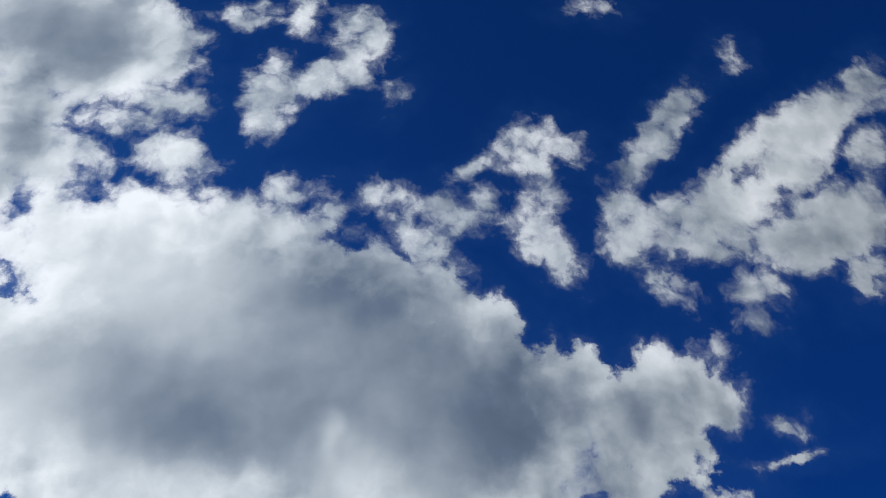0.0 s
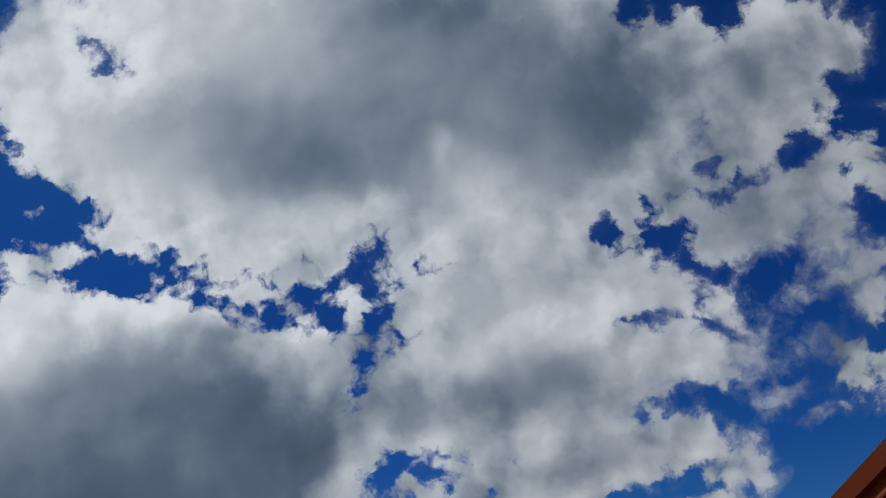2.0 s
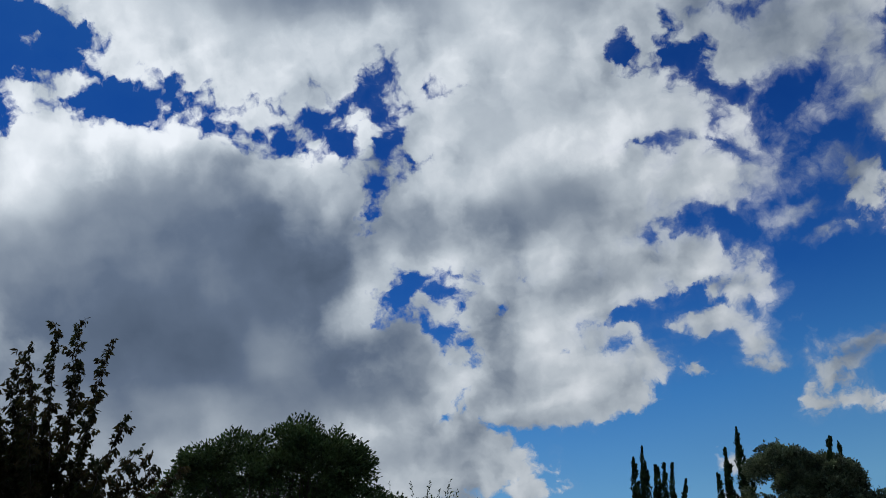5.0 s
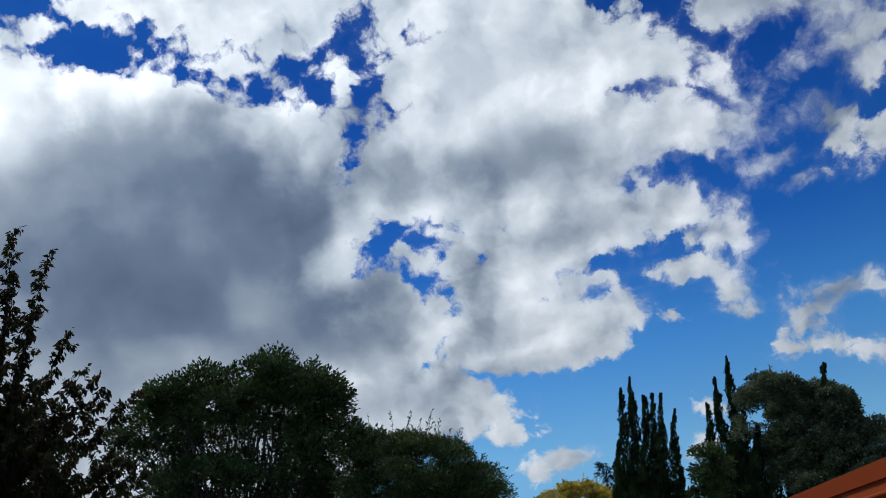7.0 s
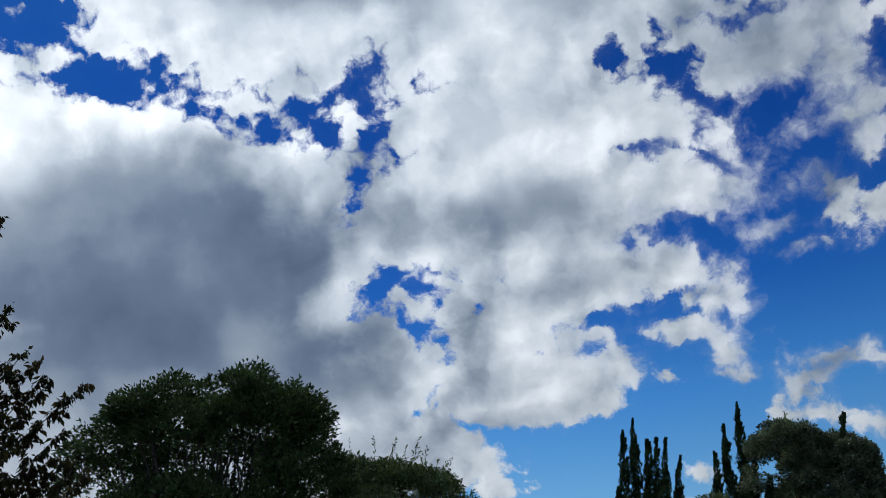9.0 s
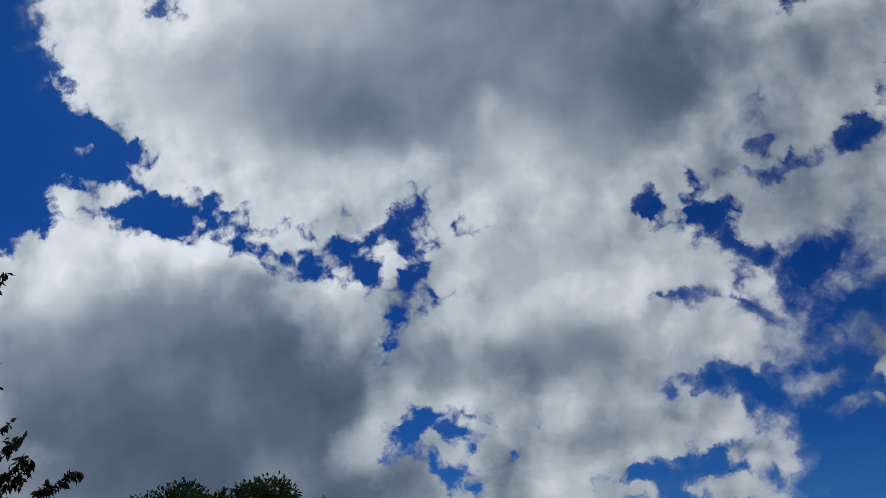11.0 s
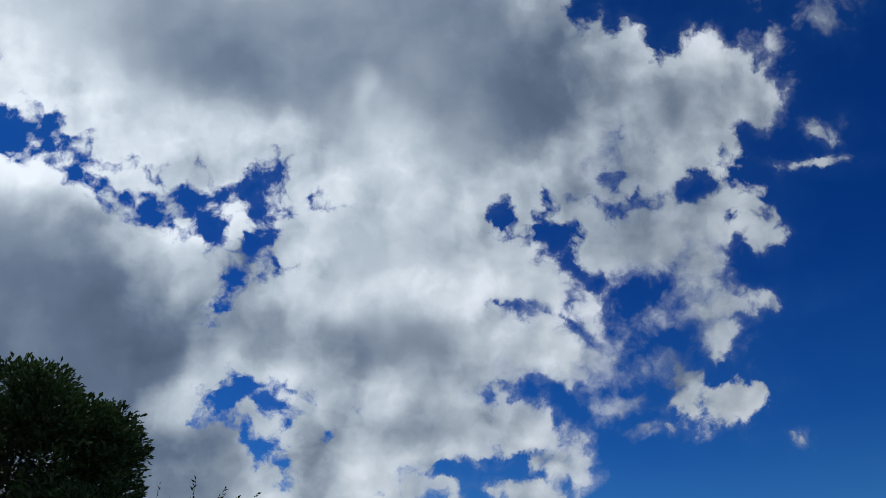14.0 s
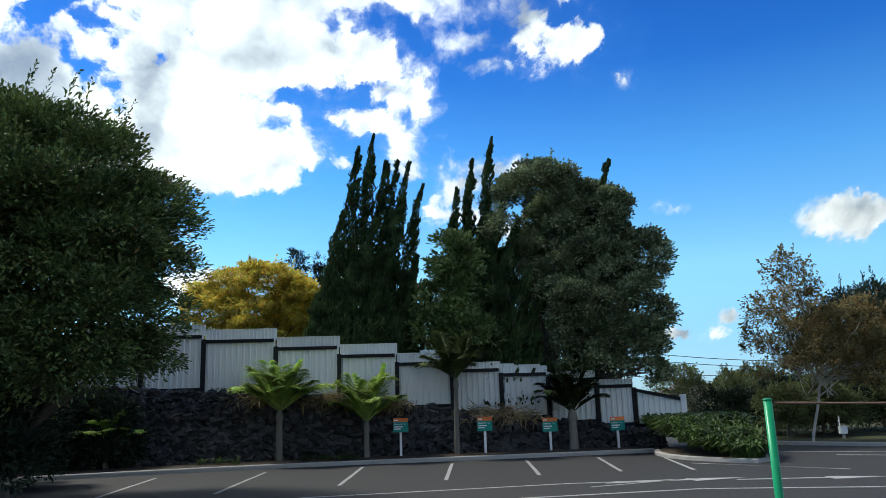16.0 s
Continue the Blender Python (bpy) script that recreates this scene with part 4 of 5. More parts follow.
# ---- canopies beside the path ----
def canopy(name, corner, heading, length, depth, top, tall, label, band=0.085):
    """A flat canopy whose ribbed fascia runs back from its far corner; heading: degrees of the fascia's line."""
    root = thing(name, (corner[0], corner[1], 0), label, "canopy", turn=heading)
    # own axes: y along the fascia towards the far corner, x into the canopy
    rib = 3
    step = tall - 0.06 - band
    profile = [(0.0, top), (0.0, top - band), (0.035, top - band - 0.005)]
    z = top - band - 0.005
    pitch = (step) / rib
    for i in range(rib):
        profile += [(0.035, z - 0.02), (0.012, z - pitch * 0.62), (0.0, z - pitch * 0.70), (0.0, z - pitch * 0.80), (0.035, z - pitch)]
        z -= pitch
    profile += [(0.0, top - tall + 0.055), (0.0, top - tall), (0.09, top - tall)]
    ys = np.linspace(-0.07, -length, 2)
    verts = [(x, y, zz) for y in ys for x, zz in profile]
    k = len(profile)
    faces = [(i, k + i, k + i + 1, i + 1) for i in range(k - 1)]
    flat_part("fascia", verts, faces, M_TERRACOTTA, root)
    box_part("corner_trim", (0.04, -0.035, top - tall / 2), (0.09, 0.075, tall), M_TERRACOTTA, root, bevel=0.006)
    box_part("end_fascia", (0.09 + depth / 2, -0.03, top - tall / 2 + 0.02), (depth, 0.05, tall - 0.04), M_TERRACOTTA, root, bevel=0.004)
    box_part("soffit", (0.06 + depth / 2, -length / 2 - 0.04, top - tall + 0.025), (depth - 0.02, length - 0.06, 0.04), M_SOFFIT, root)
    for y in (-1.6, -length + 1.2):
        bm = bmesh.new()
        h = top - tall + 0.02
        bmesh.ops.create_cone(bm, cap_ends=True, segments=16, radius1=0.05, radius2=0.05, depth=h, matrix=pose(depth - 0.5, y, h / 2))
        part("post", bm, M_SOFFIT, root, "dark steel post")
    box_part("roof", (0.06 + depth / 2, -length / 2, top - 0.03), (depth, length, 0.05), M_TERRACOTTA, root)
    return root


canopy("canopy", (7.08, -11.15), 30.5, 9.0, 3.5, 3.06, 0.45, "terracotta ribbed-steel canopy with a dark soffit")
canopy("canopy", (4.02, 3.95), 23.5, 9.5, 3.5, 2.80, 0.85, "low terracotta ribbed-steel canopy over a walkway", 0.2)

# ---- trees ----
tree("spreading_tree", (-16.8, 15.2, 0), [(0, 0, 9.9, 4.8, 4.7, 3.1), (2.5, -0.6, 9.6, 2.8, 2.8, 2.6), (-2.6, -1.5, 9.6, 3.0, 2.8, 2.6), (1.0, -2.5, 9.1, 3.8, 2.4, 2.6),
     (3.9, 0.4, 8.6, 1.8, 2.0, 1.9), (4.7, -0.6, 7.4, 1.5, 1.8, 1.6), (-4.2, -1.8, 8.0, 1.9, 2.0, 1.9), (0.6, -1.2, 6.5, 4.4, 3.6, 2.2), (-1.8, -2.0, 4.4, 3.6, 2.6, 1.6), (0, 2.6, 5.6, 4.6, 1.6, 2.4)], "tall dark green tree with a domed crown and many bare stems", L_DOME, M_BARK, 21,
     clumps=350, leaves=200, leaf_size=(0.19, 0.095), clump=0.74, trunk=0.3, fork=0.05, limbs=110, twigs=330, stems=6, sprigs=0.2, shell=0.8, under=-0.05)
tree("broad_tree", (-9.0, 15.6, 0), [(0, 0, 5.3, 3.2, 3.2, 3.0), (-1.2, 0.4, 6.5, 2.3, 2.3, 2.2), (1.4, -0.4, 4.8, 2.1, 2.2, 2.1), (0.6, -0.9, 3.4, 2.7, 2.4, 2.0), (1.2, -0.4, 2.6, 1.6, 1.8, 1.5),
     (-2.5, -0.6, 3.4, 2.4, 2.4, 2.8), (3.2, -0.2, 5.0, 0.5, 0.5, 0.4), (-3.6, -1.2, 3.6, 2.4, 2.4, 1.8), (1.9, -0.6, 3.5, 1.7, 1.7, 1.9), (-4.5, 0.5, 1.6, 2.6, 2.6, 1.8), (-3.0, 2.5, 1.6, 3.0, 2.2, 1.9)], "dense mid-green tree overhanging the car park", L_LEFT, M_BARK, 22,
     clumps=430, leaves=640, leaf_size=(0.125, 0.05), clump=0.78, layer=0.5, trunk=0.32, fork=0.1, limbs=60, twigs=200, sprigs=1.0, shell=0.72)
def leafy_branches(name, place, tips, label, leaf, bark, seed, trunk=0.16, filler=80, leaf_size=(0.16, 0.07)):
    """A tree of upswept branches: each runs from the trunk to its tip and carries side twigs of paired, hanging leaves."""
    rng = np.random.default_rng(seed)
    root = thing(name, place, label, "tree")
    ends = [np.array(t) for t in tips]
    for k in range(filler):
        g = rng.uniform(0.6, 2.0) * math.pi
        ends.append(np.array([math.cos(g) * rng.uniform(0.4, 2.9) - 0.3, math.sin(g) * rng.uniform(0.4, 2.9), rng.uniform(3.6, 8.4)]))
    for k in range(90):
        ends.append(np.array([rng.uniform(-0.5, 2.1), rng.uniform(-2.0, 2.8), rng.uniform(2.2, 6.0)]))
    wood = [limb(rng, (0, 0, -0.15), (-0.1, 0.05, 3.2), trunk, trunk * 0.7, 0.03, 8), limb(rng, (-0.1, 0.05, 3.1), (-0.3, 0, 6.8), trunk * 0.7, 0.03, 0.04, 8)]
    places, ways = [], []
    for end in ends:
        z0 = min(max(1.6, end[2] - rng.uniform(2.2, 3.2)), 6.0)
        a = np.array([-0.15 - 0.04 * z0, 0.03, z0])
        t = np.linspace(0, 1, 9)[:, None]
        pts = a + (end - a) * t + np.array([0, 0, -0.10]) * np.linalg.norm(end - a) * np.sin(t * math.pi) + rng.normal(0, 0.02, (9, 3)) * (t > 0) * (t < 1)
        wood.append(tube_arrays(pts, np.linspace(0.035, 0.007, 9), 5))
        long = np.linalg.norm(end - a)
        for u in np.linspace(0.28, 1.0, int(9 + 5 * long)):
            p = np.array([np.interp(u, t[:, 0], pts[:, k]) for k in range(3)])
            side = rng.normal(0, 1, 3) * np.array([1, 1, 0.35]) + (end - a) / long * 0.8
            side /= np.linalg.norm(side)
            reach_out = rng.uniform(0.1, 0.62) * (1.25 - 0.85 * u)
            q = p + side * reach_out + np.array([0, 0, 0.12 * reach_out])
            wood.append(tube_arrays([p, (p + q) / 2 + np.array([0, 0, 0.05 * reach_out]), q], [0.008, 0.006, 0.004], 4))
            n = 12 + int(46 * reach_out)
            v = rng.random((n, 1))
            places.append(p + (q - p) * v + rng.normal(0, 0.035, (n, 3)))
            ways.append(side * 0.45 + rng.normal(0, 0.35, (n, 3)) - np.array([0, 0, 0.75]))
    flat_part("crown", *leaf_mesh(rng, np.concatenate(places), np.concatenate(ways), *leaf_size, flat=0.25, droop=0.2), leaf, root)
    flat_part("trunk", *merge(wood), bark, root, shade=True)


leafy_branches("cherry_tree", (-11.60, 0.40, 0), [(1.60, -0.60, 10.46), (1.40, -1.22, 9.79), (1.00, -1.17, 11.12), (2.40, -0.38, 8.32), (1.60, -0.72, 9.06), (2.00, -0.57, 7.14), (2.10, 0.77, 7.62), (2.10, 1.12, 7.32), (1.90, 2.10, 7.60), (1.90, 1.07, 7.36), (2.00, 0.42, 7.73), (2.30, 1.51, 6.31), (2.00, 1.96, 5.83), (2.00, 2.29, 4.89), (2.40, 1.83, 5.56), (2.00, 0.15, 6.16), (1.30, -2.08, 10.63), (1.20, -2.59, 9.80), (2.20, -0.32, 5.57), (1.80, 0.79, 6.10), (1.80, 1.72, 4.25), (-1.00, -2.77, 9.52), (-0.60, -2.34, 9.37), (-1.20, -2.67, 8.65), (-0.40, -2.00, 9.56), (-0.80, -2.33, 8.48), (0.00, -1.58, 9.57), (-0.60, -1.67, 10.03), (-0.40, -2.05, 8.60), (-1.00, -2.55, 8.94), (0.00, -1.74, 8.57), (-1.20, -2.13, 9.24), (0.20, -1.21, 8.80)],
               "slender tree with upswept branches and drooping bronze-green leaves", L_CHERRY, M_BARK, 23)
tree("round_grey_green_tree", (4.5, 28.0, 0), [(0.5, 0.5, 7.2, 2.6, 2.6, 2.9), (-0.9, -0.3, 8.75, 1.9, 2.0, 1.9), (-0.9, 0.5, 6.7, 1.2, 1.0, 1.4), (1.2, -0.4, 7.7, 1.75, 1.8, 1.8), (2.2, -0.8, 6.4, 1.4, 1.5, 1.5), (1.85, -1.0, 4.7, 1.5, 1.6, 1.8),
     (0.9, -1.3, 5.4, 1.7, 1.7, 2.0), (2.0, -1.5, 3.4, 1.3, 1.2, 1.3), (0.5, -1.5, 3.5, 1.2, 1.0, 1.3), (0.2, -1.3, 4.9, 1.0, 0.9, 1.1), (1.5, -1.7, 2.6, 1.7, 1.0, 1.2)],
     "large rounded tree with leathery grey-green leaves behind the fence", L_POHU, M_BARK, 24,
     clumps=520, leaves=330, leaf_size=(0.13, 0.075), clump=0.5, trunk=0.45, fork=0.1, limbs=50, twigs=140, sprigs=0.25, shell=0.9)
tree("broadleaf_tree", (0.2, 26.8, 0), [(-0.7, 0.3, 4.0, 0.9, 0.8, 1.3), (0, 0, 5.0, 1.35, 1.2, 1.7), (0.3, 0, 6.6, 0.95, 0.9, 1.2), (0.6, -0.2, 3.8, 1.2, 0.9, 1.2)], "small tree with large glossy light-green leaves over the fence", L_MAG, M_BARK, 25,
     clumps=150, leaves=62, leaf_size=(0.22, 0.10), clump=0.42, trunk=0.12, limbs=16, twigs=40, sprigs=0.4, shell=0.7)
tree("golden_tree", (-8.2, 32.5, 0), [(0, 0, 5.9, 2.5, 2.2, 2.1), (1.9, -0.3, 5.5, 1.5, 1.4, 1.5), (-1.6, -0.2, 5.4, 1.6, 1.5, 1.9), (0.4, -0.8, 4.2, 2.9, 1.8, 1.8), (0.2, -0.8, 2.6, 3.0, 1.6, 1.6)],
     "rounded golden-yellow tree in autumn leaf behind the fence", L_GOLD, M_BARK, 26, clumps=300, leaves=300, leaf_size=(0.13, 0.07), clump=0.6, layer=0.45, trunk=0.2, limbs=24, twigs=60, sprigs=0.4, shell=0.9)
tree("birch_tree", (11.6, 24.9, 0), [(-0.1, 0, 3.9, 1.5, 1.5, 1.5), (-0.6, 0, 2.9, 1.5, 1.4, 1.1), (1.2, 0.2, 3.1, 1.6, 1.4, 1.3), (2.3, 0.2, 2.6, 1.2, 1.2, 1.0), (-0.2, 0, 5.2, 0.7, 0.7, 1.0), (0.5, 0, 2.3, 2.0, 1.5, 0.9), (2.3, 0.4, 3.5, 1.4, 1.2, 1.3), (3.4, 0.5, 2.9, 1.3, 1.1, 1.2)],
     "slender pale-barked birch in thinning autumn leaf", L_BIRCH, M_BIRCHBARK, 27, clumps=340, leaves=80, leaf_size=(0.09, 0.06), clump=0.36, trunk=0.05,
     fork=0.5, limbs=30, twigs=90, sprigs=0.9, shell=0.6, droop=0.6)
tree("dark_macrocarpa", (18.9, 33.2, 0), [(0, 0, 4.0, 3.2, 3.0, 2.2), (-2.4, -0.4, 3.9, 1.7, 1.6, 1.6), (2.5, 0, 4.4, 2.4, 2.2, 2.2), (-1.5, -0.5, 2.4, 2.6, 2.2, 1.6)],
     "broad dark conifer beside the street", L_CON, M_BARK, 28, clumps=300, leaves=150, leaf_size=(0.17, 0.06), clump=0.62, trunk=0.35, limbs=24, twigs=60, sprigs=0.5, shell=0.8)
for x, y, s, seed in ((-7.35, 37.0, 1.0, 31), (-6.2, 37.4, 0.97, 32)):
    tree("blue_conifer", (x, y, 0), [(0, 0, 5.2 * s, 1.3, 1.2, 2.2), (0, 0, 7.0 * s, 0.75, 0.7, 1.6), (0, 0, 8.6 * s, 0.35, 0.35, 0.9)], "blue-green conifer far behind the fence", L_CON, M_BARK, seed,
         clumps=130, leaves=40, leaf_size=(0.22, 0.05), clump=0.36, trunk=0.16, limbs=16, twigs=20, sprigs=0.9, shell=0.8, group="far conifers")
for x, y, z, r, seed in ((12.6, 33.0, 1.5, 1.3, 33), (14.6, 36.0, 1.7, 1.5, 34), (16.2, 33.0, 1.3, 1.3, 35), (13.2, 44, 2.0, 1.6, 36), (12.3, 28.2, 1.0, 1.1, 37), (13.8, 28.8, 1.1, 1.2, 38), (17.4, 29.8, 1.0, 1.2, 39)):
    tree("shrub", (x, y, 0), [(0, 0, z, r, r, z * 0.85), (r * 0.5, -0.2, z * 0.75, r * 0.8, r * 0.7, z * 0.6)], "loose olive-green shrub beside the street", L_BUSH, M_BARK, seed,
         clumps=140, leaves=70, leaf_size=(0.12, 0.05), clump=0.35, trunk=0.07, limbs=12, twigs=24, sprigs=0.6, shell=0.7, group="street shrubs")


def spire(rng, foot, tip, r, n_leaves):
    """One twisted spire of a cypress: bulging column that tapers to a whip."""
    foot, tip = np.asarray(foot, float), np.asarray(tip, float)
    h = np.linalg.norm(tip - foot)
    t = rng.random(n_leaves) ** 0.85
    lean = (tip - foot) * np.array([1, 1, 0])
    core = foot + (tip - foot) * t[:, None] - lean * (0.42 * np.sin(t * math.pi))[:, None] * np.array([1, 1, 0])
    core[:, 0] += 0.085 * np.sin(t * 17 + rng.uniform(0, 6)) * (1 - t) ** 0.3
    g = rng.uniform(0, 2 * math.pi, n_leaves)
    swirl = 1 + 0.42 * np.sin(g + t * h * 5.2 + rng.uniform(0, 6)) + 0.3 * np.sin(t * h * 9 - g * 2) + 0.15 * np.sin(t * h * 15 + g * 3)
    rad = 1.25 * r * (1 - t) ** 0.95 * swirl * np.where(rng.random(n_leaves) < 0.8, rng.uniform(0.85, 1.05, n_leaves), rng.uniform(0.3, 0.9, n_leaves)) + 0.012
    out = np.stack([np.cos(g), np.sin(g), np.zeros(n_leaves)], 1)
    p = core + out * rad[:, None]
    # flame-shaped tufts break the outline
    tufts = max(8, int(h * 5))
    which = rng.integers(0, tufts, n_leaves)
    at, turn = rng.uniform(0.02, 0.97, tufts), rng.uniform(0, 2 * math.pi, tufts)
    flick = rng.random(n_leaves) < 0.5
    ft, fg, fs = at[which], turn[which], rng.random(n_leaves)
    fo = np.stack([np.cos(fg), np.sin(fg), np.zeros(n_leaves)], 1)
    reach_out = 1.2 * r * (1 - ft) ** 1.1
    fcore = foot + (tip - foot) * ft[:, None] - lean * (0.42 * np.sin(ft * math.pi))[:, None] * np.array([1, 1, 0])
    span = 0.16 + 0.75 * reach_out
    fp = fcore + fo * (reach_out * (0.62 + 0.62 * fs) + 0.02)[:, None] + np.array([0.3, 0, 1.0]) * (span * fs * 1.5)[:, None] + rng.normal(0, 1, (n_leaves, 3)) * (0.22 * span * (1 - fs))[:, None]
    p = np.where(flick[:, None], fp, p)
    out = np.where(flick[:, None], fo, out)
    w = out * (0.8 - 0.5 * t)[:, None] + np.array([0.2, 0, 1.0])
    low, mid, high = t < 0.6, (t >= 0.6) & (t < 0.85), t >= 0.85
    return merge([leaf_mesh(rng, p[k], w[k], a, b, flat=0.25, face=out[k]) for k, a, b in ((low, 0.17, 0.075), (mid, 0.13, 0.06), (high, 0.1, 0.045))])


def cypress(name, place, spires, label, seed):
    rng = np.random.default_rng(seed)
    root = thing(name, place, label, "tree", "cypresses")
    leaves = []
    for x, y, z, r in spires:
        foot = (x * 0.85 - 0.75 + rng.uniform(-0.15, 0.15), y * 0.8, 1.2)
        leaves.append(spire(rng, foot, (x, y, z), r, int(10000 * r * z / 8) + 1800))
        flat_part("stem", *limb(rng, (x * 0.15, y * 0.2, -0.1), (x * 0.8 - 0.2, y, z * 0.8), 0.1, 0.015, 0.03, 8), M_BARK, root, shade=True)
    flat_part("crown", *merge(leaves), L_CYP, root)


cypress("cypress", (-2.7, 27.2, 0), [(0.20, 0, 11.85, 0.58), (-0.38, 0.1, 11.4, 0.56), (0.68, 0.2, 10.8, 0.54), (1.10, 0.3, 10.85, 0.5), (1.55, 0.1, 10.7, 0.54), (2.05, 0, 9.8, 0.54),
        (-0.95, -0.2, 8.8, 0.58), (-1.35, 0, 7.0, 0.55), (0.3, -0.4, 8.4, 0.6), (1.1, -0.4, 8.0, 0.65), (-0.5, -0.5, 7.0, 0.7), (1.8, -0.2, 7.0, 0.65), (-1.7, -0.2, 5.6, 0.6), (0.4, -0.7, 6.0, 0.75), (1.5, -0.6, 5.6, 0.7), (2.2, 0, 5.6, 0.5)],
        "wind-twisted dark cypress with many pointed spires", 41)
cypress("cypress", (2.0, 29.2, 0), [(0.12, 0, 12.3, 0.55), (-0.68, 0, 11.4, 0.55), (-1.4, -0.1, 10.2, 0.5), (-0.5, -0.5, 8.6, 0.8), (-0.2, -0.6, 7.0, 0.8), (0.3, -1.5, 9.2, 0.8), (-0.3, -1.2, 8.8, 0.7), (0.8, -2.0, 8.4, 0.8), (-0.1, -2.6, 7.6, 0.7), (0.5, -2.7, 7.3, 0.75), (1.1, -2.7, 6.4, 0.75), (1.6, -2.8, 5.4, 0.7), (0.2, -2.9, 5.6, 0.8), (0.9, -2.9, 4.6, 0.8), (-0.5, -2.6, 6.4, 0.65), (4.3, -2.2, 10.45, 0.5)],
        "dark cypress spires behind a rounded tree", 42)
cypress("cypress", (6.6, 49.5, 0), [(0.0, 0, 15.0, 0.8), (0.7, 0.2, 13.2, 0.8), (-0.7, 0.1, 12.6, 0.8)], "tall dark cypress far behind the rounded tree", 43)
for x, y, h, r, seed in ((13.2, 30.2, 2.0, 1.5, 81), (15.2, 30.6, 2.3, 1.6, 82), (17.4, 30.8, 2.2, 1.6, 83), (19.6, 30.4, 2.3, 1.7, 84), (11.6, 31.5, 1.7, 1.2, 85), (21.5, 29.5, 2.0, 1.5, 86)):
    tree("hedge_shrub", (x, y, 0), [(0, 0, h * 0.55, r, 1.1, h * 0.5), (0.3, -0.2, h * 0.35, r * 1.1, 1.1, h * 0.35)], "dense dark evergreen shrub under the street trees", L_CON, M_BARK, seed,
         clumps=110, leaves=90, leaf_size=(0.14, 0.06), clump=0.4, trunk=0.08, limbs=12, twigs=20, sprigs=0.4, shell=0.8, group="dark street shrubs")

# Added shrubs: their dark leaves stand in for the black shade under the tree
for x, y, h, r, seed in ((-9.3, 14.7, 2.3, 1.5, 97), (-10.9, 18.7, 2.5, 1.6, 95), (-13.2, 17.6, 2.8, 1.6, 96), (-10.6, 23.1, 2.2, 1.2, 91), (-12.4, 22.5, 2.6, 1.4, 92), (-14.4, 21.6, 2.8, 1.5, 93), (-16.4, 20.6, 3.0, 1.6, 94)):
    tree("understorey_shrub", (x, y, 0), [(0, 0, h * 0.55, r, 0.7, h * 0.5), (0.2, -0.2, h * 0.3, r * 1.1, 0.7, h * 0.3)], "added dark shrub standing in for the deep shade under the overhanging tree", L_CON, M_BARK, seed,
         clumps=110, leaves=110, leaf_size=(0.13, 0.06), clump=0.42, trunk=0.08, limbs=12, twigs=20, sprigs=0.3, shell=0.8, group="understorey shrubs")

# ---- retaining wall and sheet-steel fence ----
def wall_y(x):
    return 25.0 + 0.1 * x if x > -9 else 24.1 + 0.42 * (x + 9)


def wall_top(x):
    return float(np.interp(x, [-30, -9.6, -6.7, -4.2, -1.7, 1.0, 3.8, 6.3, 8], [2.7, 2.45, 2.28, 2.05, 1.75, 1.42, 1.05, 0.72, 0.6]))


def rubble_core():
    xs = np.linspace(-24, 7.2, 80)
    verts, faces = [], []
    for x in xs:
        y, h = wall_y(x), wall_top(x)
        verts += [(x, y + 0.02, -0.1), (x, y + 0.14, h - 0.08), (x, y + 0.5, h - 0.04), (x, y + 8.0, h + 0.15), (x, y + 8.0, -0.1)]
    for i in range(len(xs) - 1):
        faces += [(i * 5 + j, (i + 1) * 5 + j, (i + 1) * 5 + j + 1, i * 5 + j + 1) for j in range(4)]
    ob = flat_part("wall_1", verts, faces, M_SHADED_CORE)
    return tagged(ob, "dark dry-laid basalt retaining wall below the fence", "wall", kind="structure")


retaining_wall = rubble_core()


def corrugated(w, h, deep=0.035, pitch=0.19):
    """A profiled sheet, w by h, from its lower left corner."""
    xs, ys = [], []
    x = 0.0
    while x < w:
        for a, b in ((0.0, 0.0), (0.52, 0.0), (0.62, 1.0), (0.90, 1.0)):
            if x + a * pitch <= w:
                xs.append(x + a * pitch)
                ys.append(-b * deep)
        x += pitch
    xs.append(w)
    ys.append(0.0)
    n = len(xs)
    verts = [(a, b, z) for z in (0.0, h) for a, b in zip(xs, ys)] + [(a, b + 0.006, z) for z in (0.0, h) for a, b in zip(xs, ys)]
    faces = [(i, i + 1, n + i + 1, n + i) for i in range(n - 1)] + [(2 * n + i + 1, 2 * n + i, 3 * n + i, 3 * n + i + 1) for i in range(n - 1)]
    faces += [(n + i, n + i + 1, 3 * n + i + 1, 3 * n + i) for i in range(n - 1)]
    return verts, faces


fence = thing("fence", (0, 25.6, 0), "stepped fence of weathered white profiled steel in black frames", "fence")


